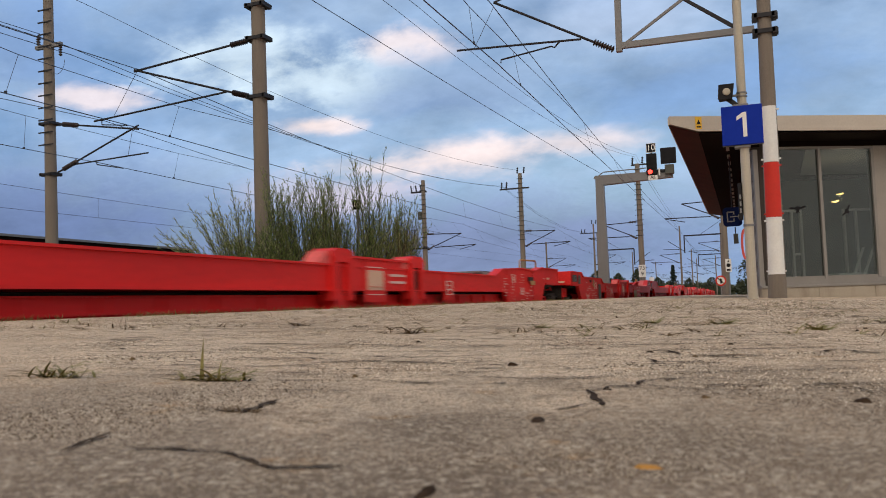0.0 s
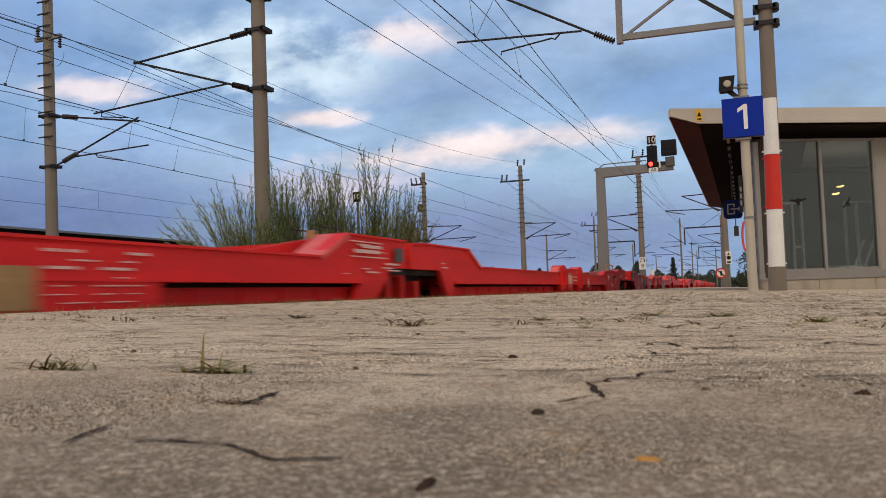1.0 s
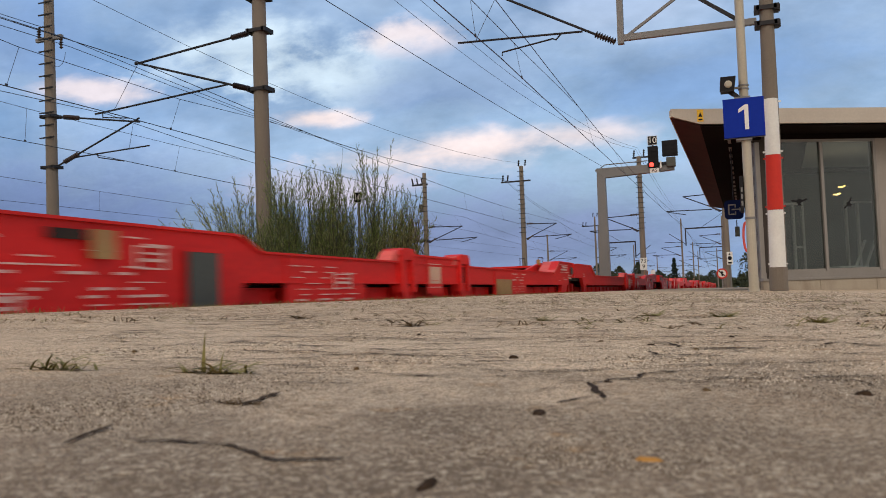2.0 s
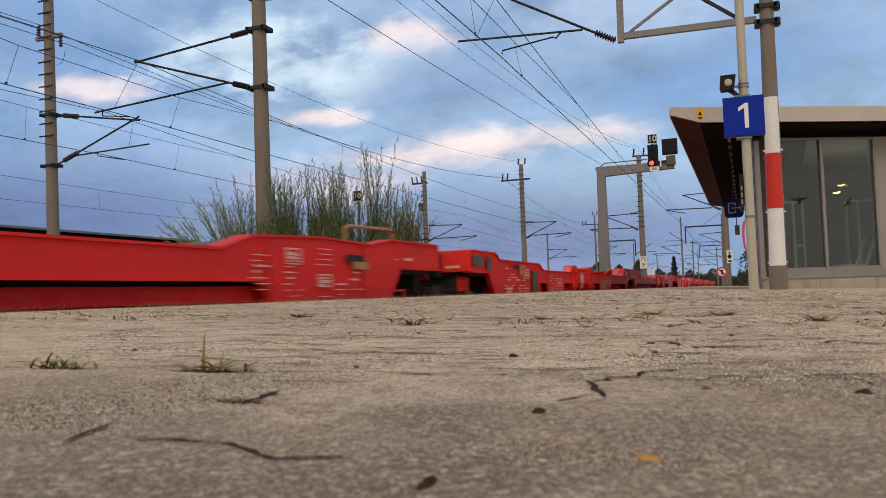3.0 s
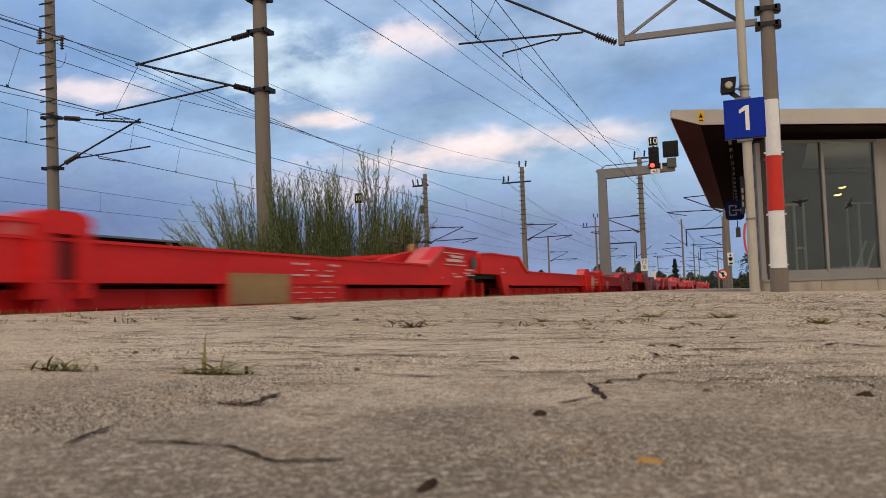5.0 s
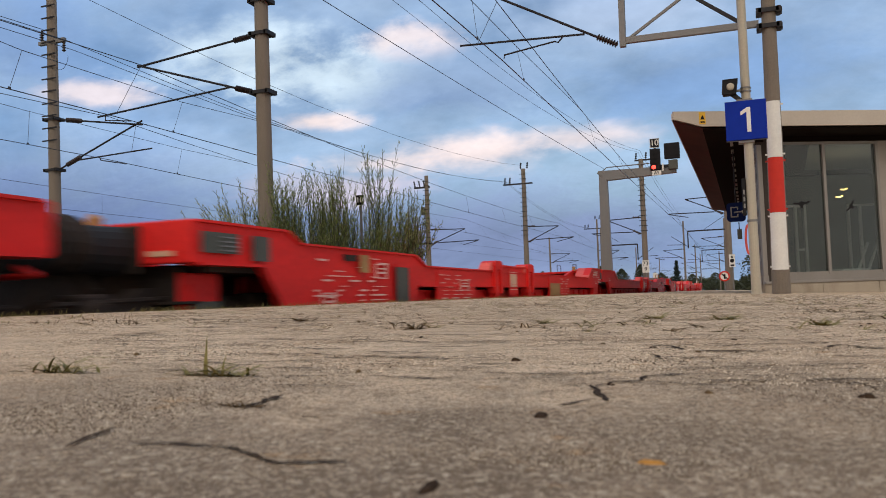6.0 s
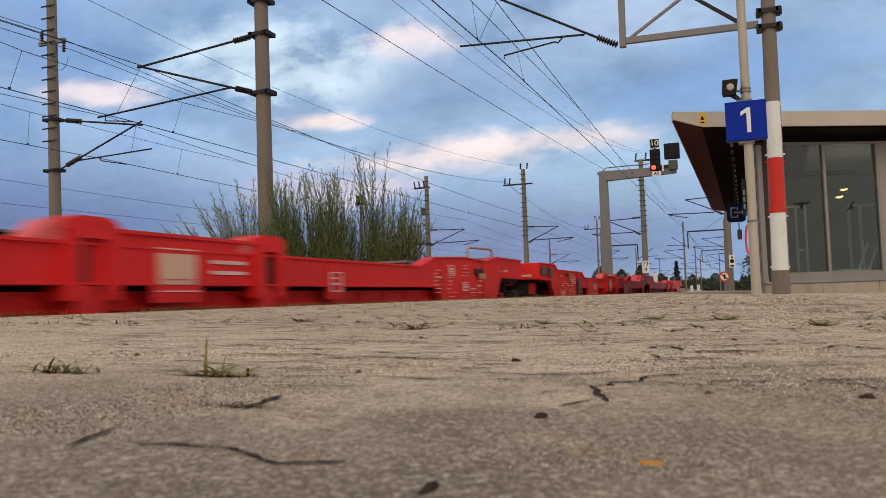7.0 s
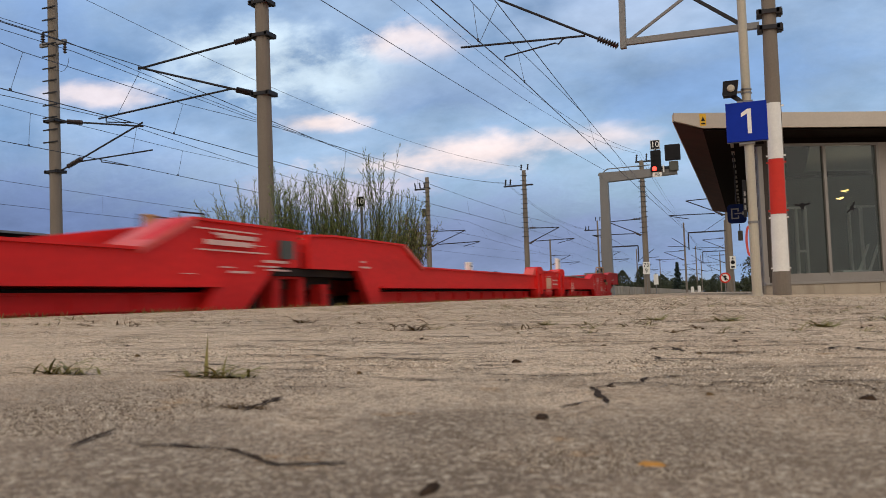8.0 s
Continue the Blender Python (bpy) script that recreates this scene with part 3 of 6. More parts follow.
                    while p < hi - 0.06:
                        q_ = min(hi, p + rnd.uniform(0.05, 0.24))
                        if rnd.random() < n:
                            mark("stripe", p, q_, z, z + tall, WHITE_MARK, 0.006)
                        p = q_ + rnd.uniform(0.03, 0.22)
            for lo, z, wd, ht in ((12.95, 0.78, 0.26, 0.13), (13.30, 0.40, 0.22, 0.10), (14.05, 0.52, 0.24, 0.12), (10.4, 0.66, 0.34, 0.12)) if h < 0 else ((13.62, 0.84, 0.20, 0.12), (14.12, 0.66, 0.22, 0.10), (10.63, 0.66, 0.22, 0.16)):
                for a_, b_, c_, d_ in ((0, wd, 0, 0.009), (0, wd, ht, ht + 0.009), (0, 0.016, 0, ht), (wd - 0.016, wd, 0, ht), (0.03, wd - 0.05, ht * 0.35, ht * 0.35 + 0.02), (0.03, wd - 0.09, ht * 0.68, ht * 0.68 + 0.014)):
                    mark("data_panel_line", lo + a_, lo + b_, z + c_, z + d_, WHITE_MARK, 0.006)
            if h < 0:
                mark("ochre_patch", 4.95, 5.75, 0.56, 0.78, OCHRE, 0.004)
                mark("grey_door", 12.42, 12.74, 0.48, 0.90, GREYBOX, 0.02)
                mark("grey_window", 15.48, 15.9, 0.92, 1.06, GREYBOX, 0.01)
                for i in range(4):
                    mark("grille_slat", 15.5, 15.70, 0.935 + i * 0.03, 0.945 + i * 0.03, STEEL, 0.018)
                # flat dark mark paints the shade of the slot
                mark("lashing_slot", 13.60, 13.86, 0.93, 0.985, GRIME_SHADE, 0.004)
                mark("lashing_hook", 13.40, 13.58, 0.83, 0.99, OCHRE, 0.03)
                mark("hatch_rim", 12.38, 12.78, 0.90, 0.925, RED, 0.024)
                mark("hatch_rim", 12.38, 12.42, 0.46, 0.90, RED, 0.024)
                mark("grey_hatch", 15.1, 15.32, 0.88, 1.06, GREYBOX, 0.02)
                mark("grey_cover", 0.22, 0.42, 0.92, 1.06, GREYBOX, 0.02)
                for a_, b_, z_, t_ in ((0.70, 1.42, 1.085, 0.010), (0.72, 1.16, 1.035, 0.030), (0.78, 1.32, 0.985, 0.034), (0.62, 1.40, 0.945, 0.010), (0.30, 0.62, 0.885, 0.020),
                                       (0.44, 0.70, 0.850, 0.012), (0.28, 0.58, 0.825, 0.014), (0.80, 1.06, 0.800, 0.016)):
                    mark("lettering_bar", a_, b_, z_, z_ + t_, WHITE_MARK, 0.005)
            else:
                # dark plate stands for the shaded step opening
                mark("step_recess", 14.65, 15.0, 0.88, 0.95, GRIME_SHADE, 0.004)
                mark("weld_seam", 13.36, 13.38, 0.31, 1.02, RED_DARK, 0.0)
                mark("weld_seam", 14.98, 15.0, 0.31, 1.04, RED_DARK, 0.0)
                mark("ochre_step", 14.75, 15.05, 0.82, 0.89, OCHRE, 0.02)
                mark("tag", 16.0, 16.2, 0.93, 0.96, PLACARD, 0.004)
        # inner trough and its raised walls
        lo, hi = (0.95, 14.6) if h < 0 else (1.35, 15.2)
        q = sorted((h * lo, h * hi))
        for s in (-1, 1):
            bm = box(B(), *sorted((0.86 * s, 0.94 * s)), q[0], q[1], 0.26, 0.84)
            n = 12
            for i in range(n):  # ribs of the trough wall
                y = q[0] + (i + 0.5) * (q[1] - q[0]) / n
                box(bm, *sorted((0.94 * s, 1.10 * s)), y - 0.02, y + 0.02, 0.30, 0.80)
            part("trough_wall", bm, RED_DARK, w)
            # added lid that keeps sky light out of the side recess
            part("shading_lid", box(B(), *sorted((0.90 * s, 1.381 * s)), q[0], q[1], 0.845, 0.875), RED_DARK, w)
            # bottom rail of the trough: a lipped channel with gussets
            bm = box(B(), *sorted((1.18 * s, 1.32 * s)), q[0], q[1], 0.27, 0.662)
            box(bm, *sorted((1.17 * s, 1.345 * s)), q[0], q[1], 0.662, 0.672)
            box(bm, *sorted((1.17 * s, 1.36 * s)), q[0], q[1], 0.560, 0.574)
            for i in range(2 * n):
                y = q[0] + (i + 0.5) * (q[1] - q[0]) / (2 * n)
                box(bm, *sorted((1.32 * s, 1.340 * s)), y - 0.012, y + 0.012, 0.28, 0.66)
            part("bottom_rail", bm, RED, w)
            part("brake_pipe", tube(B(), [(1.24 * s, q[0], 0.686), (1.24 * s, q[1], 0.686)], 0.010), GRIME_SHADE, w)
            lip = B()  # lower flange of the upper beam
            lo_, hi_ = (1.12, 12.05) if h < 0 else (1.47, 13.28)
            k0, k1 = sorted((h * lo_, h * hi_))
            box(lip, *sorted((1.30 * s, 1.475 * s)), k0, k1, 0.704, 0.72)
            part("lower_flange", lip, RED, w)
            k0, k1 = sorted((h * (15.15 if h < 0 else 15.95), h * (15.93 if h < 0 else 17.03)))
            part("end_flange", box(B(), *sorted((1.32 * s, 1.485 * s)), k0, k1, 0.838, 0.858), RED, w)
            if h < 0:
                crest = [(8.4, 0.92), (5.0, 0.955), (3.3, 0.975), (2.4, 0.985), (1.8, 1.07), (1.2, 1.15), (0.3, 1.15)]
            else:
                crest = [(4.6, 0.92), (3.4, 0.93), (2.5, 0.95), (2.05, 1.13), (0.3, 1.13)]
            pts = [(h * a, z) for a, z in crest] + [(h * 0.3, 0.86), (h * crest[0][0], 0.80)]
            part("inner_wall", slab(B(), pts, "x", *sorted((1.00 * s, 1.05 * s))), RED, w)
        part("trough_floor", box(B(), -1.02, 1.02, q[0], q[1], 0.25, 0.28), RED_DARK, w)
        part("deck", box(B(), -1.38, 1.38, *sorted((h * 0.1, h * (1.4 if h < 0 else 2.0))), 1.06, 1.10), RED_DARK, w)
        e = 15.93 if h < 0 else 17.03  # the end of this half
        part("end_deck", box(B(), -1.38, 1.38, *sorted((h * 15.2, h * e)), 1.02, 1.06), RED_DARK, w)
        # added dark sheet that stops sky showing through the coupling gap
        part("filler_bulkhead", box(B(), -1.22, 1.22, *sorted((h * (e - 0.17), h * (e - 0.09))), 0.42, 0.84), GRIME_SHADE, w)
        bm = box(B(), -1.455, 1.455, *sorted((h * (e - 0.02), h * (e + 0.06))), 0.85, 1.135, 0.012)
        for x in (-1.1, -0.42, 0.42, 1.1):
            box(bm, x - 0.025, x + 0.025, *sorted((h * (e + 0.06), h * (e + 0.075))), 0.87, 1.12)
        part("headstock", bm, RED, w)
        if h > 0:
            part("uncoupling_lever", tube(B(), [(1.30, e - 0.02, 0.80), (1.28, e + 0.12, 0.76), (0.5, e + 0.16, 0.75)], 0.018, 6), RED, w)
        part("foot_step", box(B(), 1.05, 1.30, *sorted((h * (e - 0.28), h * (e - 0.02))), 0.585, 0.605, 0.004), GRIME_SHADE, w)
        for s in (-1, 1):
            bf = part("buffer", rod(B(), (0.875 * s, h * (e + 0.06), 0.95), (0.875 * s, h * (e + 0.52), 0.95), 0.165, 0.15, 18), RUBBER, w)
            part("buffer_base", box(B(), 0.875 * s - 0.19, 0.875 * s + 0.19, *sorted((h * (e + 0.06), h * (e + 0.09))), 0.79, 1.11, 0.01), GRIME_SHADE, bf)
            bm = B()
            slab(bm, [(0.875 * s + 0.225 * math.cos(k * math.tau / 18), 0.97 + 0.19 * math.sin(k * math.tau / 18)) for k in range(18)], "y", *sorted((h * (e + 0.52), h * (e + 0.60))))
            part("buffer_head", bm, GRIME_SHADE, bf)
        bm = tube(B(), [(0, h * e, 1.02), (0, h * (e + 0.25), 0.98), (0.02, h * (e + 0.42), 0.80), (0, h * (e + 0.45), 0.62)], 0.04, 6)
        part("coupling_hook", bm, GRIME_SHADE, w)
        for x in (0.5, -0.5):
            bm = tube(B(), [(x, h * e, 0.86), (x, h * (e + 0.3), 0.55), (x - 0.02, h * (e + 0.48), 0.62)], 0.03, 6)
            part("brake_hose", bm, RUBBER, w)
    # hand rails and stands on top
    bm = tube(B(), [(0.95, -0.95, 1.10), (0.95, -0.95, 1.27), (0.95, -0.6, 1.28), (0.95, -0.55, 1.10)], 0.008)
    part("handrail", bm, IRON, w, "thin dark steel hand rail")
    bm = tube(B(), [(0.55, -0.85, 1.1), (0.55, -0.85, 1.28), (0.55, -0.5, 1.28), (0.55, -0.45, 1.1)], 0.008)
    part("handrail", bm, IRON, w, "thin dark steel hand rail")
    part("lamp_bracket", box(B(), 1.0, 1.07, -1.36, -1.29, 1.10, 1.21, 0.01), OCHRE, w)
    bm = tube(B(), [(1.2, 15.15, 1.05), (1.2, 15.18, 1.24), (1.2, 15.25, 1.265), (1.2, 16.28, 1.285), (1.2, 16.33, 1.25), (1.2, 16.33, 1.06)], 0.016)
    part("folding_rail", bm, OCHRE, w, "ochre folding hand rail")
    bm = box(B(), -1.0, 1.0, 13.5, 14.6, 1.02, 1.045)
    box(bm, 0.7, 1.15, 16.25, 16.75, 1.06, 1.165)
    for y in (13.6, 14.3):
        box(bm, -1.1, 1.1, y, y + 0.1, 0.95, 1.02)
    part("trailer_hitch_plate", bm, STEEL, w, "worn grey hitch plate")
    part("yellow_cap", turned(B(), ((0.10, 0), (0.06, 0.06), (0.06, 0.14), (0.03, 0.17)), 10, Matrix.Translation((0.55, -15.85, 1.06))), OCHRE, w)
    part("tag", box(B(), 1.12, 1.32, -16.0, -15.99, 0.90, 0.935), PLACARD, w, "small pale tag on the headstock")
    # added dark sills and brake cylinders, unseen, that black out the space under the decks
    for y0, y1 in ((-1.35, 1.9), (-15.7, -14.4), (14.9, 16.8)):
        part("filler_sill", box(B(), -0.45, 0.45, y0, y1, 0.22, 0.86), GRIME_SHADE, w)
        part("filler_deck", box(B(), -1.36, 1.36, y0, y1, 0.80, 0.858), GRIME_SHADE, w)
    for y in (-14.75, 15.15, -1.15, 1.55):
        part("filler_cylinder", rod(B(), (0.5, y, 0.52), (1.1, y, 0.52), 0.13, 0.13, 12), GRIME_SHADE, w)
    # joint cover and three bogies
    # dark beam, filled out so the void in the joint arch reads black
    part("joint_beam", box(B(), -1.2, 1.2, -0.55, 0.95, 0.70, 1.02, 0.01), GRIME_SHADE, w)
    for yb in (-15.6, 0.0, 15.9):
        bogie = part("bogie", box(B(), -0.6, 0.6, -0.35, 0.35, 0.42, 0.72, 0.02), GRIME_SHADE, w)
        bogie.location = (0, yb, 0)
        for s in (-1, 1):
            bm = B()
            slab(bm, ((-1.15, 0.42), (-0.75, 0.36), (-0.45, 0.24), (0.45, 0.24), (0.75, 0.36), (1.15, 0.42), (1.15, 0.58), (0.6, 0.60), (0.4, 0.70), (-0.4, 0.70), (-0.6, 0.60), (-1.15, 0.58)), "x", *sorted((0.96 * s, 1.08 * s)))
            part("bogie_frame", bm, GRIME_SHADE, bogie)
            for y in (-0.9, 0.9):
                bm = box(B(), *sorted((1.0 * s, 1.17 * s)), y - 0.14, y + 0.14, 0.34, 0.66, 0.02)
                rod(bm, (1.17 * s, y, 0.52), (1.21 * s, y, 0.52), 0.11, 0.09, 12)
                part("axle_box", bm, GRIME_SHADE, bogie)
            if yb:
                bm = box(B(), *sorted((1.12 * s, 1.24 * s)), -0.22, 0.22, 0.28, 0.80, 0.015)
                box(bm, *sorted((1.24 * s, 1.262 * s)), -0.14, 0.02, 0.60, 0.72)
                cover = part("spring_cover", bm, RED, bogie)
                part("spring_seat", box(B(), *sorted((1.16 * s, 1.30 * s)), -0.12, 0.16, 0.535, 0.60, 0.01), GREYBOX, cover)
                part("brake_rod", tube(B(), [(1.14 * s, -1.2, 0.60), (1.14 * s, -0.22, 0.63)], 0.016), GRIME_SHADE, bogie)
            bm = B()
            for i in range(5):
                slab(bm, [(0.10 * math.cos(k * math.tau / 10), 0.10 * math.sin(k * math.tau / 10)) for k in range(10)], "z", 0.30 + i * 0.055, 0.33 + i * 0.055)
            bmesh.ops.translate(bm, verts=bm.verts, vec=(1.10 * s, 0, 0))
            part("spring", bm, GRIME_SHADE, bogie)
        for y in (-0.9, 0.9):
            bm = rod(B(), (-1.0, y, 0.46), (1.0, y, 0.46), 0.08, 0.08, 10)
            for s in (-1, 1):
                m = Matrix.Translation((0.75 * s, y, 0.46)) @ pose(0, 0, 0, 0, 90 * s, 0)
                turned(bm, ((0.20, -0.07), (0.46, -0.07), (0.49, -0.05), (0.48, -0.03), (0.46, -0.02), (0.455, 0.06), (0.40, 0.065), (0.37, 0.03), (0.18, 0.02), (0.17, 0.09)), 24, m)
            part("wheelset", bm, GRIME_SHADE, bogie)
    for y0, y1, z0, z1 in ((-0.24, -0.12, 0.28, 0.84), (0.16, 0.26, 0.28, 0.84), (-0.12, 0.16, 0.78, 0.84), (0.56, 0.68, 0.28, 0.74)):
        part("joint_strut", slab(B(), ((y0, z0), (y1, z0), (y1, z1), (y0, z1)), "x", 1.18, 1.30), RED, w)
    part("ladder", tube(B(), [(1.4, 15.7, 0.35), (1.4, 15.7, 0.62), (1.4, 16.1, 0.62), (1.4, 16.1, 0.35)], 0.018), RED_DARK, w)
    return w


WAGON = build_wagon()
LENGTH = 34.2
WAGONS = [WAGON] + [copy_thing(WAGON, Matrix()) for _ in range(7)]
# the last wagon carries two white marker plates
for y, z0, z1, wd in ((4.4, 0.93, 1.05, 0.14), (9.8, 1.02, 1.29, 0.19)):
    plate = part("marker_plate", box(B(), 1.36, 1.42, y - wd / 2, y + wd / 2, z0, z1, 0.008), WHITE, WAGON, "small white marker plate")
    part("plate_mark", box(B(), 1.42, 1.424, y - 0.03, y + 0.03, z1 - 0.06, z1 - 0.045), GREYBOX, plate)


def joint_at(t):
    """Where the last wagon's middle joint is along the line; the train slows a little."""
    left = 8.0 - t
    return 5.85 + 24.2 * left + 0.085 * left * left


def train_pose(y):
    turn = math.degrees(math.atan2(max(0.0, y - 25.0) / 5000.0, 1.0))
    return pose(TRACK + bend(y), y, RAIL_Z, 0, 0, turn)


def motions():
    # small lead or lag of the train against its even run, half second by half second
    lag = (-1.0, -0.9, -0.24, -0.17, -0.16, -0.16, -0.15, 0.08, 0.0, -0.4, -0.2, 0.0, 0.05, -0.1, -0.25, -0.4, 0.05)
    for k, w in enumerate(WAGONS):
        walk(w, [(0.5 * i, train_pose(joint_at(0.5 * i) + d - k * LENGTH)) for i, d in enumerate(lag)])
    sway()


# ---- overhead line masts ----
def concrete_mast(x, y, height, r0, r1, label, lean=0.0, rungs=0, base=None, name="catenary_mast", cat="mast"):
    z = (floor_z(x) if x > -3 else -0.95) if base is None else base
    m = empty(name, pose(x, y, z, 0, math.degrees(lean), 0), label, cat, "overhead line masts")
    part("shaft", rod(B(), (0, 0, 0), (0, 0, height), r0, r1, 20), MAST, m, smooth=False)
    if rungs:
        for i in range(rungs):
            zz = height - 0.5 - i * 0.42
            r = r1 + (r0 - r1) * (1 - zz / height)
            part("climbing_rung", box(B(), -r - 0.12, r + 0.12, -r - 0.03, -r + 0.01, zz - 0.02, zz + 0.02), IRON, m)
    return m


def clamp_ring(mast, z, r):
    bm = B()
    box(bm, -r - 0.05, r + 0.05, -r - 0.03, -r, z - 0.04, z + 0.04)
    box(bm, -r - 0.05, r + 0.05, r, r + 0.03, z - 0.04, z + 0.04)
    for s in (-1, 1):
        box(bm, *sorted((s * r, s * (r + 0.09))), -r - 0.03, r + 0.03, z - 0.05, z + 0.05)
    part("clamp_ring", bm, IRON, mast)


def insulator(bm, p, q, r=0.065, discs=9):
    """A ribbed insulator from p to q, in one turned piece."""
    p, q = Vector(p), Vector(q)
    l = (q - p).length
    prof = [(r * 0.35, 0.0)]
    for i in range(discs):
        a = (i + 0.2) / discs * l
        prof += [(r * 0.5, a), (r, a + 0.25 * l / discs), (r * 0.85, a + 0.45 * l / discs), (r * 0.5, a + 0.6 * l / discs)]
    prof.append((r * 0.35, l))
    m = Matrix.Translation(p) @ (q - p).to_track_quat("Z", "Y").to_matrix().to_4x4()
    return turned(bm, prof, 10, m)


def cantilever(mast, s, reach, z_top, z_low, r, contact):
    """Tie, strut and registration arm with insulators, reaching out by s * reach; all in the mast's space."""
    a0, b0 = Vector((s * r, 0, z_top)), Vector((s * r, 0, z_low))
    tip = Vector((s * reach, 0, (z_top + z_low) / 2 + 0.39))
    for k, p in enumerate((a0, b0)):
        d = (tip - p).normalized()
        part("insulator", insulator(B(), p + d * 0.15, p + d * 0.62, 0.075), PORCELAIN, mast)
        bm = tube(B(), [p, p + d * 0.15], 0.03)
        tube(bm, [p + d * 0.62, tip + d * 0.1], 0.028)
        part("tie_tube" if k == 0 else "strut_tube", bm, IRON, mast)
    q = b0 + (tip - b0).normalized() * 0.75
    end = Vector((s * (reach + 1.38), 0, contact + 0.16))
    part("registration_tube", tube(B(), [q, end], 0.024), IRON, mast)
    c = Vector((s * (reach + 0.3), 0, contact - 0.06))
    end2 = end.lerp(q, 0.06)
    bm = tube(B(), [end2, end2 + Vector((0, 0, -0.13)), c], 0.016)
    part("steady_arm", bm, IRON, mast)
    bm = tube(B(), [tip, end.lerp(q, 0.15)], 0.006, 4)
    part("stay_wire", bm, WIRE, mast)


def wire(points, r=0.012, sag=0.0, label="thin dark overhead wire", parent=None, n=10):
    bm = B()
    pts = []
    for (a, b) in zip(points, points[1:]):
        a, b = Vector(a), Vector(b)
        for i in range(n):
            t = i / n
            pts.append(a.lerp(b, t) - Vector((0, 0, sag * 4 * t * (1 - t))))
    pts.append(Vector(points[-1]))
    tube(bm, pts, r, 5)
    ob = part("overhead_wire", bm, WIRE, parent)
    if not parent:
        tagged(ob, label, "wire", "overhead wires")
    return ob


# ---- mast with warning bands beside the platform sign ----
def build_right_mast():
    x, y = 0.575, 16.66
    m = concrete_mast(x, y, 9.0, 0.166, 0.099, "grey concrete catenary mast with red and white warning plates", lean=0.010)
    zb = floor_z(x)
    for z0, z1, mat in ((0.34, 1.40, WHITE), (1.405, 2.43, BAND_RED), (2.435, 3.49, WHITE)):
        bm = B()
        n = 12
        ring = [math.pi * 1.17 + math.pi * 0.64 * k / n for k in range(n + 1)]
        r0, r1 = 0.168 - 0.0074 * (z0 - zb), 0.168 - 0.0074 * (z1 - zb)
        lo = [(math.cos(a), math.sin(a)) for a in ring]
        v = [[bm.verts.new((c * (r + t), s * (r + t), z - zb)) for c, s in lo] for z, r, t in ((z0, r0, 0.006), (z1, r1, 0.006), (z1, r1, 0.001), (z0, r0, 0.001))]
        for a, b in ((0, 1), (1, 2), (2, 3), (3, 0)):
            for k in range(n):
                bm.faces.new((v[a][k], v[a][k + 1], v[b][k + 1], v[b][k]))
        for z in (z0 + 0.06, z1 - 0.06):
            for s in (-1, 1):
                box(bm, *sorted((s * 0.13, s * 0.175)), -0.07, -0.05, z - zb - 0.015, z - zb + 0.015)
        part("warning_plate", bm, mat, m, "white enamel warning plate" if mat == WHITE else "red enamel warning plate")
    for z in (5.22, 4.92):
        clamp_ring(m, z - zb, 0.13)
        part("clamp_block", box(B(), 0.15, 0.24, -0.05, 0.05, z - zb - 0.06, z - zb + 0.06), IRON, m)
    # lattice bracket over the platform and the drop post that carries the arm
    zc = 5.05 - zb
    bm = box(B(), -2.78, -0.18, -0.05, 0.05, zc - 0.10, zc + 0.02)
    part("bracket_boom", bm, STEEL, m)
    bm = B()
    slab(bm, ((-2.60, zc + 0.02), (-2.51, zc + 0.02), (-1.41, zc + 0.74), (-1.50, zc + 0.74)), "y", -0.03, 0.03)
    part("bracket_brace", bm, STEEL, m)
    bm = B()
    slab(bm, ((-1.50, zc + 0.74), (-1.41, zc + 0.74), (-0.44, zc + 0.02), (-0.55, zc + 0.02)), "y", -0.035, 0.035)
    box(bm, -1.50, -1.41, -0.03, 0.03, zc + 0.74, zc + 0.95)
    part("bracket_brace", bm, IRON, m)
    part("bracket_boom", box(B(), -2.78, -0.15, -0.04, 0.04, zc + 0.95, zc + 1.05), STEEL, m)
    part("drop_post", box(B(), -2.78, -2.66, -0.06, 0.06, zc - 0.16, zc + 2.1), STEEL, m)
    p, q = Vector((-2.77, 0, zc - 0.13)), Vector((-3.23, 0, zc + 0.11))
    part("insulator", insulator(B(), p.lerp(q, 0.12), q, 0.075, 8), PORCELAIN, m)
    tip = Vector((-5.30, 0, zc + 1.23))
    part("strut_tube", tube(B(), [q, tip], 0.026), IRON, m)
    part("tie_tube", tube(B(), [tip, (-2.75, 0, zc + 1.95)], 0.02), IRON, m)
    reg = Vector((-6.15, 0, zc + 0.30))
    part("registration_tube", tube(B(), [(-3.48, 0, zc + 0.20), reg], 0.022), IRON, m)
    bm = tube(B(), [(-3.92, 0, zc + 0.21), (-4.03, 0, zc + 0.10), (-4.10, 0, zc + 0.13), (-5.18, 0, zc - 0.02), (-5.18, 0, zc - 0.09)], 0.017)
    part("steady_arm", bm, IRON, m)
    part("stay_wire", tube(B(), [(-5.75, 0, zc + 0.31), (-5.3, 0, zc + 1.15)], 0.006, 4), WIRE, m)


build_right_mast()


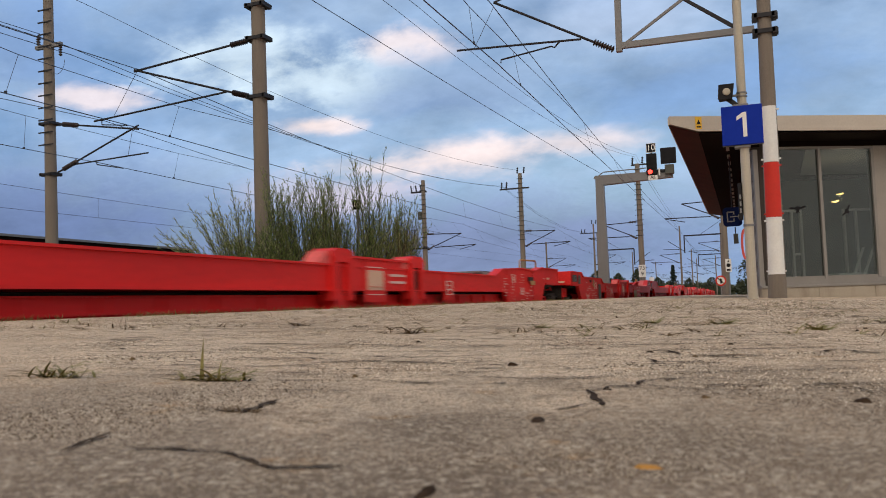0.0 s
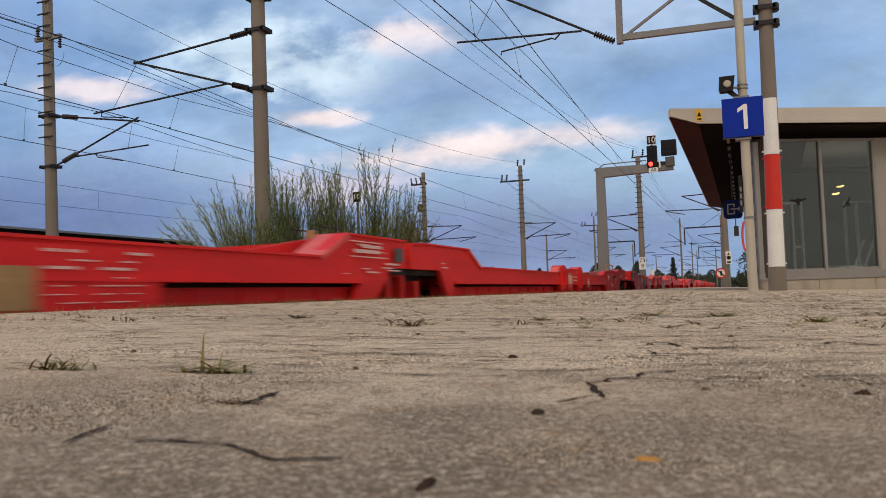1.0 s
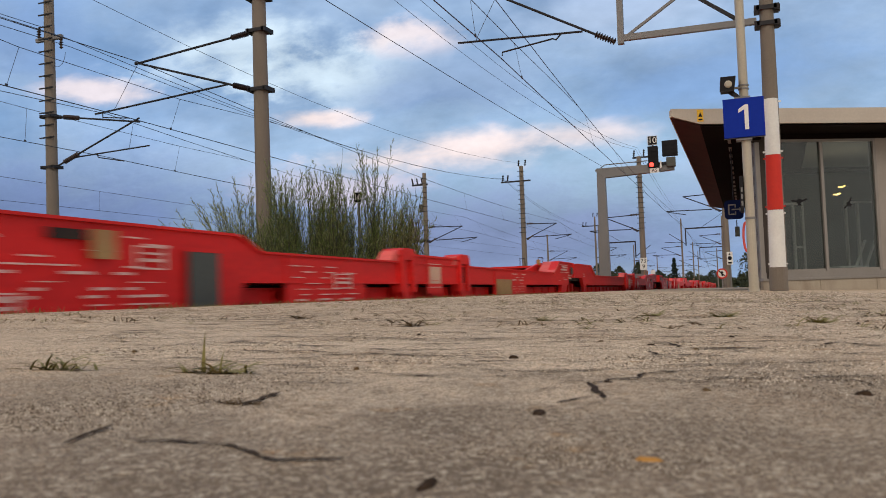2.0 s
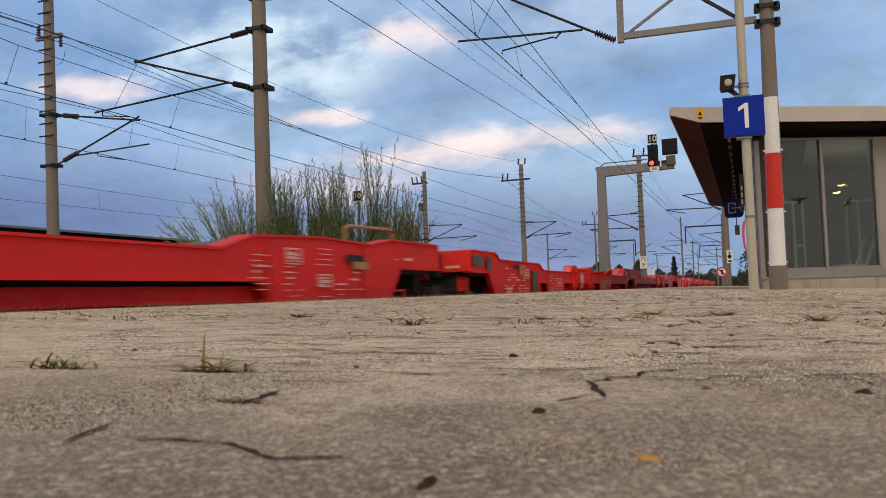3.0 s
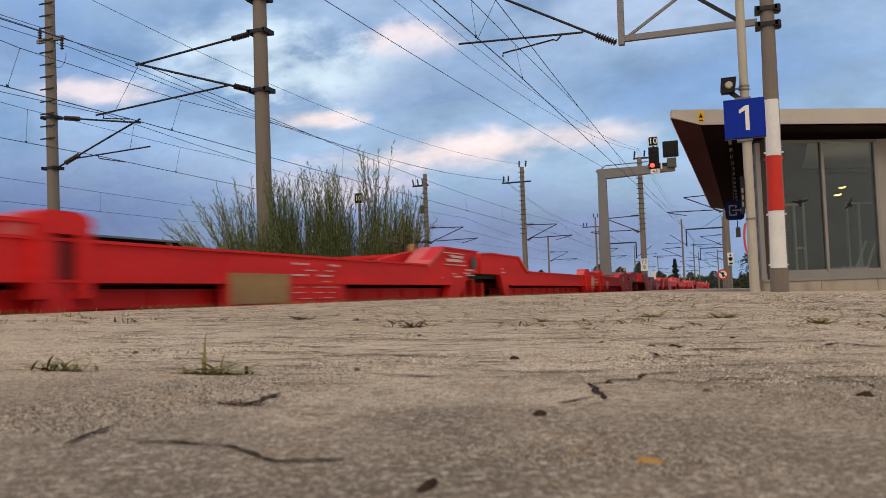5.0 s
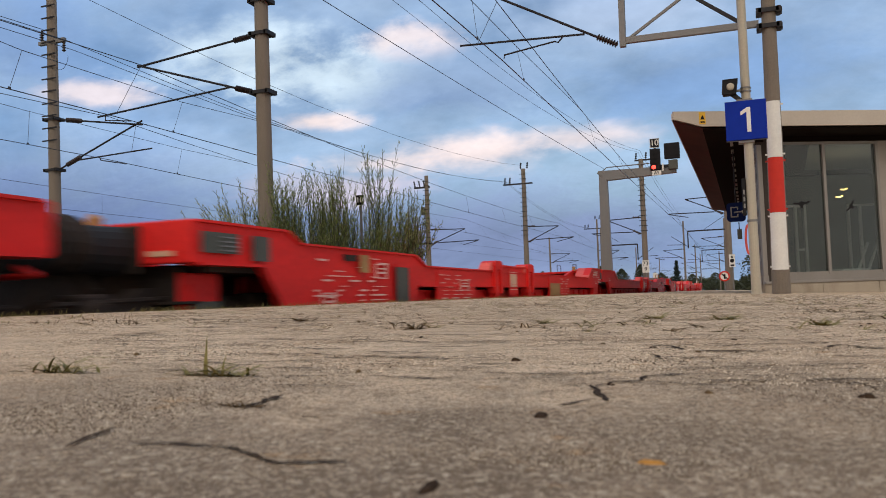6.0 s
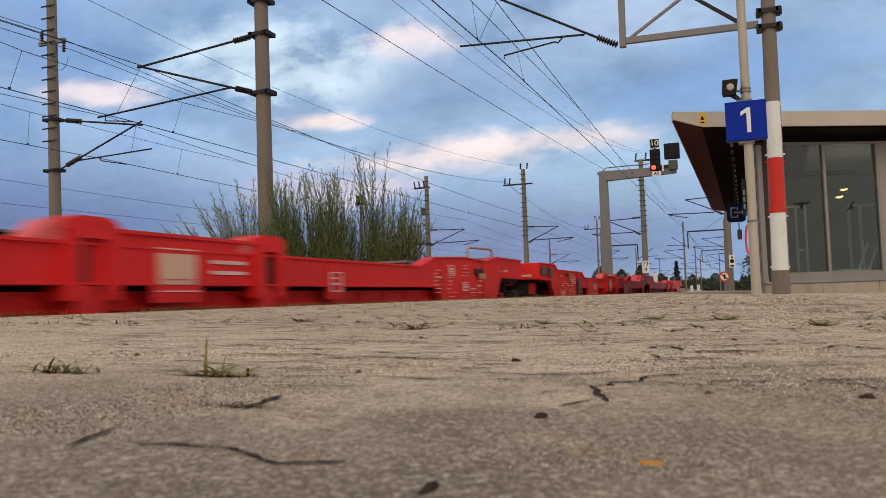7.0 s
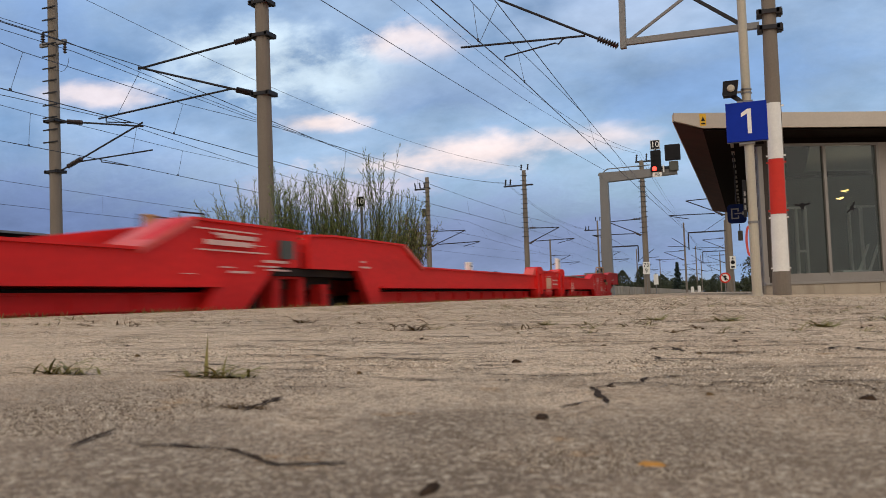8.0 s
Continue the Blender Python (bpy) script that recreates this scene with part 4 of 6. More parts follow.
def build_sign_post():
    x, y = 0.13, 15.3
    zb = floor_z(x)
    s = empty("platform_sign", pose(x, y, zb, 0, 0.1, 0), "blue platform number sign on a pale steel post", "sign")
    part("post", rod(B(), (0, 0, 0), (0, 0, 7.0), 0.082, 0.072, 16), POST, s)
    part("base_collar", rod(B(), (0, 0, 0), (0, 0, 0.05), 0.10, 0.092, 16), POST, s)
    z0, z1 = 2.575 - zb, 3.255 - zb
    plate = part("sign_plate", box(B(), -0.355, 0.315, -0.15, -0.10, z0, z1, 0.006), BLUE, s, "blue enamel plate with a white 1")
    part("plate_edge", box(B(), -0.355, 0.315, -0.098, -0.085, z0 - 0.012, z1 + 0.012), STEEL, s)
    cz = (z0 + z1) / 2
    one = [(0.012, -0.21), (0.078, -0.21), (0.078, 0.22), (0.022, 0.22), (-0.085, 0.15), (-0.085, 0.085), (0.012, 0.14)]
    part("numeral_one", slab(B(), [(-0.02 + p, cz + q) for p, q in one], "y", -0.156, -0.151), WHITE, plate, "white numeral 1")
    for z in (z0 - 0.03, z1 + 0.02):
        part("clip", box(B(), -0.16, 0.10, -0.12, 0.09, z - 0.015, z + 0.015), STEEL, s)
    # floodlight
    zl = 3.50 - zb
    lamp = part("floodlight", slab(B(), ((-0.38, zl - 0.12), (-0.16, zl - 0.12), (-0.12, zl + 0.13), (-0.36, zl + 0.13)), "y", -0.24, -0.02), BLACK, s, "black square floodlight")
    part("lens", turned(B(), ((0.066, 0), (0.06, 0.02), (0.04, 0.03)), 14, Matrix.Translation((-0.245, -0.24, zl)) @ pose(0, 0, 0, 90, 0, 0)), POST, lamp)
    part("rim", tube(B(), [(-0.385, -0.245, zl - 0.12), (-0.16, -0.245, zl - 0.12), (-0.12, -0.245, zl + 0.13), (-0.365, -0.245, zl + 0.13), (-0.385, -0.245, zl - 0.12)], 0.008, 5), IRON, lamp)
    bm = slab(B(), ((-0.26, zl - 0.12), (-0.10, zl - 0.25), (-0.06, zl - 0.20), (-0.16, zl - 0.10)), "y", -0.10, -0.04)
    part("lamp_arm", bm, IRON, s)
    bm = B()
    for z in (zl + 0.0, zl - 0.06):
        rod(bm, (0, 0, z - 0.012), (0, 0, z + 0.012), 0.092, 0.092, 14)
    box(bm, -0.15, -0.07, -0.05, 0.0, zl - 0.05, zl - 0.02)
    part("lamp_clamp", bm, STEEL, s)
    z = 1.62 - zb
    part("cable_box", box(B(), -0.15, -0.085, -0.05, 0.05, z - 0.34, z + 0.30, 0.01), BLACK, s)
    bm = B()
    for i in range(3):
        box(bm, -0.13, -0.10, -0.055, -0.05, z - 0.22 + i * 0.12, z - 0.14 + i * 0.12)
    part("sticker", bm, STEEL, s)
    part("clip", rod(B(), (0, 0, 1.25), (0, 0, 1.29), 0.092, 0.092, 14), STEEL, s)
    # red life ring holder seen behind the post
    h = empty("hose_hoop", pose(0.06, 15.9, floor_z(0)), "faded red hanging hoop behind the sign post", "hoop")
    n = 16
    pts = [(0.055 * math.cos(k * math.tau / n), 0, 0.98 + 0.27 * math.sin(k * math.tau / n)) for k in range(n + 1)]
    part("hoop", tube(B(), pts, 0.022, 6), RED_PALE, h)
    part("stake", rod(B(), (0.06, 0.02, 0), (0.06, 0.02, 1.2), 0.012), STEEL, h)


build_sign_post()


# ---- station building with its canopy ----
def build_station():
    # own space: x along the front, y into the building; the front is skewed to the track
    turn = 26.5
    base = pose(-1.30, 17.95, 0, 0, 0, turn)
    b = empty("station_building", base, "low station building with cream canopy and large dark windows", "building")
    inv = base.inverted()

    def loc(x, y, z=0):
        return inv @ Vector((x, y, z))
    # canopy: slanted outline, front edge straight, side edge along the track
    e0, e1 = loc(-1.30, 17.95), loc(-1.31, 39.0)
    e2 = loc(5.5, 42.0)
    top = [(0, 0), (14, 0), (14, 18), (e2.x, e2.y), (e1.x, e1.y)]
    roof = part("canopy_roof", slab(B(), top, "z", 3.70, 3.76), FASCIA, b)
    bm = B()
    # front fascia: tapers at the outer corner
    slab(bm, ((0.0, 3.61), (0.62, 3.455), (14.0, 3.43), (14.0, 3.775), (0.0, 3.775)), "y", -0.03, 0.03)
    part("front_fascia", bm, FASCIA, roof, "cream sheet fascia")
    d = (e1 - e0).normalized()
    n = Vector((-d.y, d.x, 0))
    bm = B()
    v = [bm.verts.new(p) for p in (e0 + Vector((0, 0, 3.60)), e1 + Vector((0, 0, 3.60)), e1 + Vector((0, 0, 3.74)), e0 + Vector((0, 0, 3.74)))]
    w = [bm.verts.new(q.co + n * 0.03) for q in v]
    bm.faces.new(v); bm.faces.new(w[::-1])
    for i in range(4):
        j = (i + 1) % 4
        bm.faces.new((v[i], v[j], w[j], w[i]))
    part("side_fascia", bm, FASCIA, roof)
    # sloping outer soffit strip, then the level soffit
    inner0, inner1 = loc(-0.72, 18.25), loc(-0.72, 38.2)
    bm = B()
    bm.faces.new([bm.verts.new(p) for p in (e0 + Vector((0, 0.03, 3.60)), e1 + Vector((0, 0, 3.60)), inner1 + Vector((0, 0, 3.42)), inner0 + Vector((0, 0, 3.42)))])
    bmesh.ops.solidify(bm, geom=list(bm.faces), thickness=0.02)
    part("outer_soffit", bm, SOFFIT, roof, "brown sheet soffit strip")
    far = loc(3.5, 38.5)
    low = [(inner0.x, inner0.y + 0.02), (14, 0.05), (14, 17), (far.x, far.y), (inner1.x, inner1.y)]
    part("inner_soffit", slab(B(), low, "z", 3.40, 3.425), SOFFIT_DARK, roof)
    for i in range(16):  # strip lights, unlit, along the soffit
        p = loc(-0.19, 20.4 + i * 1.15)
        ends = [p + d * a + n * c for a, c in ((-0.26, -0.035), (0.26, -0.035), (0.26, 0.035), (-0.26, 0.035))]
        part("soffit_strip", slab(B(), [(q.x, q.y) for q in ends], "z", 3.375, 3.398), RENDER, roof)
    # warning label on the fascia
    lab = part("warning_label", box(B(), 0.56, 0.70, -0.036, -0.031, 3.50, 3.755), YELLOW, roof, "yellow warning label")
    bm = B()
    slab(bm, ((0.585, 3.60), (0.675, 3.60), (0.63, 3.70)), "y", -0.040, -0.037)
    box(bm, 0.585, 0.675, -0.040, -0.037, 3.53, 3.56)
    part("bar", bm, BLACK, lab)
    # glazed front wall, set back under the canopy
    fy = 0.95
    zf = -0.13
    x0 = 2.29
    part("plinth", box(B(), x0, 14, fy - 0.06, fy + 0.3, zf - 0.2, 0.10), PLINTH, b, "stained concrete plinth")
    for i in range(9):
        part("plinth_slab", box(B(), x0 + i * 1.35 + 0.01, x0 + i * 1.35 + 1.34, fy - 0.075, fy - 0.058, zf - 0.15, 0.085), PLINTH, b)
    sill = part("window_sill", box(B(), x0, 14, fy - 0.10, fy + 0.12, 0.10, 0.155, 0.006), FRAME_GREY, b)
    part("sill_panel", box(B(), x0, 14, fy - 0.02, fy + 0.10, 0.155, 0.285), FRAME_GREY, b)
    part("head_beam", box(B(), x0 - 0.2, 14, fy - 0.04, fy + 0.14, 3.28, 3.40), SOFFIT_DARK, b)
    panes = [(2.40, 3.84), (3.91, 5.13)]
    win = part("window", box(B(), x0 + 0.2, 5.20, fy - 0.01, fy + 0.06, 3.22, 3.28), FRAME_GREY, b, "tall two-pane window in a grey frame")
    for xa, xb in ((x0, 2.40), (3.84, 3.91), (5.13, 5.20)):
        part("mullion", box(B(), xa, xb, fy - 0.03, fy + 0.09, 0.285, 3.22, 0.006), FRAME_GREY, win)
    part("rail", box(B(), 2.40, 5.13, fy - 0.01, fy + 0.06, 0.285, 0.345), FRAME_GREY, win)
    for xa, xb in panes:
        g = part("pane", box(B(), xa, xb, fy + 0.02, fy + 0.028, 0.345, 3.22), GLASS, win)
        g.visible_shadow = False
    # bird stickers against bird strike
    def bird(cx, cz, k, tilt):
        wing = [(-0.30, 0.05), (-0.22, 0.085), (-0.10, 0.05), (-0.03, 0.09), (0.0, 0.12), (0.03, 0.09), (0.12, 0.06), (0.24, 0.10), (0.31, 0.07), (0.20, 0.02), (0.08, 0.0),
                (0.04, -0.06), (0.06, -0.13), (0.0, -0.10), (-0.06, -0.13), (-0.04, -0.06), (-0.10, 0.0), (-0.20, 0.02)]
        c, s = math.cos(tilt), math.sin(tilt)
        pts = [(cx + k * (p * c - q * s), cz + k * (p * s + q * c)) for p, q in wing]
        part("bird_sticker", slab(B(), pts, "y", fy + 0.008, fy + 0.016), BLACK, win, "black bird of prey sticker")
    bird(3.30, 1.86, 0.70, 0.05)
    bird(4.49, 1.79, 0.55, 0.9)
    # solid wall at the right and the side wall along the platform
    part("front_wall", box(B(), 5.20, 14, fy - 0.02, fy + 0.25, 0.285, 3.28), RENDER, b)
    s0, s1 = loc(0.30, 19.86), loc(0.30, 37.0)
    dd = (s1 - s0).normalized()
    nn = Vector((-dd.y, dd.x, 0)) * -0.25
    bm = B()
    slab(bm, [(p.x, p.y) for p in (s0, s1, s1 + nn, s0 + nn)], "z", -0.3, 3.40)
    part("side_wall", bm, SIDE_WALL, b)
    bm = B()
    for za, zb_ in ((-0.3, 0.45), (2.1, 3.40)):
        slab(bm, [(p.x, p.y) for p in (s1, s1 + nn, Vector((14.25, 17, 0)), Vector((14, 17, 0)))], "z", za, zb_)
        box(bm, 14, 14.25, fy, 17, za, zb_)
    part("back_wall", bm, RENDER, b)
    part("floor", slab(B(), ((3.6, 1.08), (14, 1.08), (14, 16), (11.2, 16)), "z", -0.02, 0.0), INSIDE_FLOOR, b)
    bm = B()
    r0, r1 = loc(0.6, 27.0), loc(13.0, 30.5)
    q = (r1 - r0).normalized()
    slab(bm, [(p.x, p.y) for p in (r0, r1, r1 + Vector((-q.y, q.x, 0)) * 0.1, r0 + Vector((-q.y, q.x, 0)) * 0.1)], "z", 0.45, 3.35)
    slab(bm, [(p.x, p.y) for p in (r0, r1, r1 + Vector((-q.y, q.x, 0)) * 0.1, r0 + Vector((-q.y, q.x, 0)) * 0.1)], "z", 0.0, 0.45)
    part("room_wall", bm, INSIDE, b)
    bm = B()  # door leaves and frames deep in the room
    for xa in (4.72, 4.98, 5.35, 5.62, 6.9, 7.25, 7.8):
        box(bm, xa, xa + 0.07, 4.90, 4.97, 0.0, 2.2)
    for xa, xb, za in ((4.72, 5.69, 2.2), (4.72, 5.05, 1.9), (5.35, 5.69, 1.0), (6.9, 7.87, 2.2)):
        box(bm, xa, xb, 4.905, 4.965, za, za + 0.06)
    part("inner_door_frame", bm, WHITE, b)
    part("room_ceiling", slab(B(), ((3.7, 1.15), (13.9, 1.15), (13.9, 5.4), (6.0, 5.4)), "z", 3.30, 3.34), RENDER, b)
    bm = B()
    for xa, ya, za in ((5.55, 3.0, 2.42), (5.35, 2.9, 2.22), (4.0, 3.2, 2.15)):
        slab(bm, ((xa, za), (xa + 0.10, za - 0.01), (xa + 0.20, za + 0.03), (xa + 0.17, za + 0.055), (xa + 0.08, za + 0.03), (xa, za + 0.025)), "y", ya, ya + 0.04)
    part("wall_lamp", bm, glow("warm_lamp_glow", (1.0, 0.60, 0.20), 2.6), b, "warm glowing lamp inside")
    bulb = new("wall_lamp_light", bpy.data.lights.new("wall_lamp_light", "POINT"))
    bulb.data.energy, bulb.data.color, bulb.data.shadow_soft_size = 16.0, (1.0, 0.80, 0.55), 0.15
    bulb.matrix_basis = base @ pose(5.5, 2.6, 2.25)
    # white folding chair inside the window
    c = empty("folding_chair", base @ pose(5.0, fy + 0.8, 0.0), "white folding chair standing inside the window", "chair")
    part("seat", box(B(), -0.45, 0.28, -0.2, 0.25, 0.36, 0.40, 0.01), WHITE, c)
    bm = slab(B(), ((0.20, 0.40), (0.26, 0.40), (0.52, 1.02), (0.47, 1.02)), "y", -0.2, -0.16)
    slab(bm, ((0.20, 0.40), (0.26, 0.40), (0.52, 1.02), (0.47, 1.02)), "y", 0.2, 0.24)
    part("back_frame", bm, WHITE, c)
    for xa in (-0.42, 0.22):
        for ya in (-0.18, 0.2):
            part("leg", rod(B(), (xa, ya, 0.0), (xa, ya, 0.37), 0.014), WHITE, c)
    # exit pictogram hung from the canopy
    g = empty("exit_sign", pose(-0.18, 21.5, 1.885), "dark blue rounded exit sign hanging on a rod", "sign")
    bm = B()
    pts = []
    for cx, cz, a0 in ((0.13, 0.14, 0), (-0.13, 0.14, 90), (-0.13, -0.14, 180), (0.13, -0.14, 270)):
        for k in range(5):
            a = radians(a0 + k * 22.5)
            pts.append((cx + 0.09 * math.cos(a), cz + 0.09 * math.sin(a)))
    plate = part("plate", slab(bm, pts, "y", -0.06, 0.06), NAVY, g)
    bm = B()
    for r in ((-0.13, -0.10, -0.13, 0.13), (-0.13, 0.05, 0.10, 0.13), (-0.13, 0.05, -0.13, -0.10), (0.02, 0.05, 0.05, 0.13), (0.02, 0.05, -0.13, -0.05), (-0.05, 0.14, -0.014, 0.014)):
        box(bm, r[0], r[1], -0.066, -0.061, r[2], r[3])
    slab(bm, ((0.13, -0.05), (0.19, 0.0), (0.13, 0.05)), "y", -0.066, -0.061)
    part("pictogram", bm, FRAME_GREY, plate)
    part("hanger", rod(B(), (0, 0, 0.25), (0, 0, 1.54), 0.015), IRON, g)
    part("lower_rod", rod(B(), (0.05, 0, -0.25), (0.05, 0, -0.42), 0.012), IRON, g)
    part("speaker_box", box(B(), 0.0, 0.11, -0.05, 0.05, -0.66, -0.42, 0.01), GREYBOX, g)


build_station()


# ---- masts beyond the train ----
def build_left_masts():
    x, y = -10.54, 16.9
    m = concrete_mast(x, y, 8.6, 0.20, 0.160, "thick grey concrete catenary mast beside the willow", lean=-0.004)
    for z in (7.25, 6.45, 5.04):
        clamp_ring(m, z + 0.95, 0.17)
    cantilever(m, -1, 3.55, 6.47 + 0.95, 5.06 + 0.95, 0.17, 4.85 + 0.95)
    x, y = -21.55, 21.6
    m = concrete_mast(x, y, 13.5, 0.215, 0.15, "tall concrete catenary mast with climbing rungs", lean=-0.016, rungs=16)
    for z in (6.48, 4.76):
        clamp_ring(m, z + 0.95, 0.19)
    m_ = B()
    box(m_, -0.55, 0.55, -0.06, 0.06, 10.05, 10.18)
    part("cross_arm", m_, STEEL, m)
    part("insulator", insulator(B(), (-0.45, 0, 10.2), (-0.45, 0, 10.55), 0.08, 4), PORCELAIN, m)
    part("insulator", insulator(B(), (0.5, 0, 9.7), (0.5, 0, 10.05), 0.07, 4), PORCELAIN, m)
    n = 8
    part("jumper_loop", tube(B(), [(0.1, 0, 9.6)] + [(0.35 + 0.32 * math.cos(math.pi + k * math.pi / n), 0, 9.55 + 0.45 * math.sin(math.pi + k * math.pi / n)) for k in range(n + 1)], 0.008, 4), WIRE, m)
    # flat tie, rising strut, registration arm
    a, b, tip = Vector((0.2, 0, 7.42)), Vector((0.2, 0, 5.72)), Vector((3.40, 0, 6.87))
    for p in (a, b):
        d = (tip - p).normalized()
        part("insulator", insulator(B(), p + d * 0.35, p + d * 1.0, 0.085), PORCELAIN, m)
        bm = tube(B(), [p, p + d * 0.35], 0.03)
        tube(bm, [p + d * 1.0, tip + d * 0.25], 0.03)
        part("tie_tube" if p is a else "strut_tube", bm, IRON, m)
    end = Vector((4.0, 0, 6.02))
    part("registration_tube", tube(B(), [b.lerp(tip, 0.2), end], 0.024), IRON, m)
    part("steady_arm", tube(B(), [(1.9, 0, 5.98), (1.95, 0, 5.85), (3.0, 0, 5.62)], 0.017), IRON, m)
    part("stay_wire", tube(B(), [tip, (3.2, 0, 6.0)], 0.006, 4), WIRE, m)
    # mast with a transformer
    x, y = -26.5, 69.0
    m = concrete_mast(x, y, 12.0, 0.26, 0.17, "concrete mast carrying a small grey transformer", rungs=14)
    box_ = B()
    turned(box_, ((0.30, 0), (0.36, 0.1), (0.36, 1.0), (0.30, 1.15)), 12, Matrix.Translation((-0.95, 0, 6.0)))
    t = part("transformer", box_, STEEL, m)
    part("platform_arm", box(B(), -1.9, 0.3, -0.3, 0.3, 5.85, 5.98), IRON, m)
    part("strut_tube", tube(B(), [(-1.3, 0, 5.85), (-0.1, 0, 4.6)], 0.05), IRON, m)
    bm = B()
    for i in range(3):
        insulator(bm, (-1.2 + i * 0.25, 0, 7.15), (-1.2 + i * 0.25, 0, 7.7), 0.07, 3)
    part("bushing", bm, PORCELAIN, t)
    part("cable_loop", tube(B(), [(-0.95, 0, 7.5), (-0.5, 0, 7.9), (-0.1, 0, 7.3), (-0.05, 0, 6.5)], 0.03), WIRE, m)
    part("switch_box", box(B(), -0.55, -0.2, -0.15, 0.15, 8.5, 9.2), GREYBOX, m)
    bm = B()
    box(bm, -1.2, 0.3, -0.06, 0.06, 10.9, 11.05)
    for i in range(3):
        insulator(bm, (-1.1 + i * 0.45, 0, 11.05), (-1.2 + i * 0.45, 0, 11.6), 0.09, 3)
    part("top_arm", bm, IRON, m)
    far_cantilever(m, 1, 7.15, 3.45, 5.8)
    # further masts along the lines
    for (x, y, h, s) in ((-18.35, 72.0, 12.35, 1), (-7.8, 69.9, 11.96, -1), (-20.0, 120.0, 11.7, 1), (-8.6, 128.0, 11.3, -1), (-27.5, 122.0, 9.6, 1),
                         (-10.5, 190.0, 11.0, -1), (-22.0, 180.0, 10.5, 1), (-1.2, 66.0, 9.6, -1), (-12.0, 240.0, 11.0, -1), (-24.0, 250.0, 11.0, 1), (-2.6, 118.0, 9.6, -1), (-3.4, 150.0, 9.6, -1), (-16.5, 300.0, 11.0, -1), (-6.0, 205.0, 10.0, -1)):
        k = 1.0 if y < 80 else 0.62
        m = concrete_mast(x, y, h, 0.26 * k, 0.18 * k, "distant grey concrete catenary mast", rungs=14 if y < 80 and x < -5 else 0)
        far_cantilever(m, s, 7.15, 3.0, 5.8)
        bm = B()
        if h > 11.5:
            box(bm, -1.9 if x < -15 else -0.5, 0.8, -0.06, 0.06, h - 1.4 if x < -15 else h - 0.15, h - 1.27 if x < -15 else h - 0.02)
            for px, pz in ((-1.75, h - 1.25), (-1.3, h - 1.25), (-0.25, h), (0.35, h)) if x < -15 else ((-0.4, h), (0.4, h)):
                insulator(bm, (px, 0, pz), (px + 0.06, 0, pz + 0.55), 0.10, 3)
            part("top_arm", bm, IRON, m)


def far_cantilever(m, s, z_top, reach, z_low):
    tip = Vector((s * reach, 0, z_top - 0.1))
    bm = tube(B(), [(0, 0, z_top), tip], 0.04, 5)
    tube(bm, [(0, 0, z_low - 0.1), tip], 0.04, 5)
    tube(bm, [(s * 0.9, 0, z_low + 0.15), (s * (reach + 1.3), 0, z_low + 0.2)], 0.04, 5)
    tube(bm, [(s * (reach + 1.2), 0, z_low + 0.15), (s * (reach - 0.2), 0, z_low - 0.15)], 0.03, 5)
    part("cantilever", bm, IRON, m)
    for z in (z_top, z_low - 0.05):
        part("insulator", insulator(B(), (s * 0.3, 0, z), (s * 0.9, 0, z if z == z_top else z + 0.35), 0.11, 3), PORCELAIN, m)


build_left_masts()


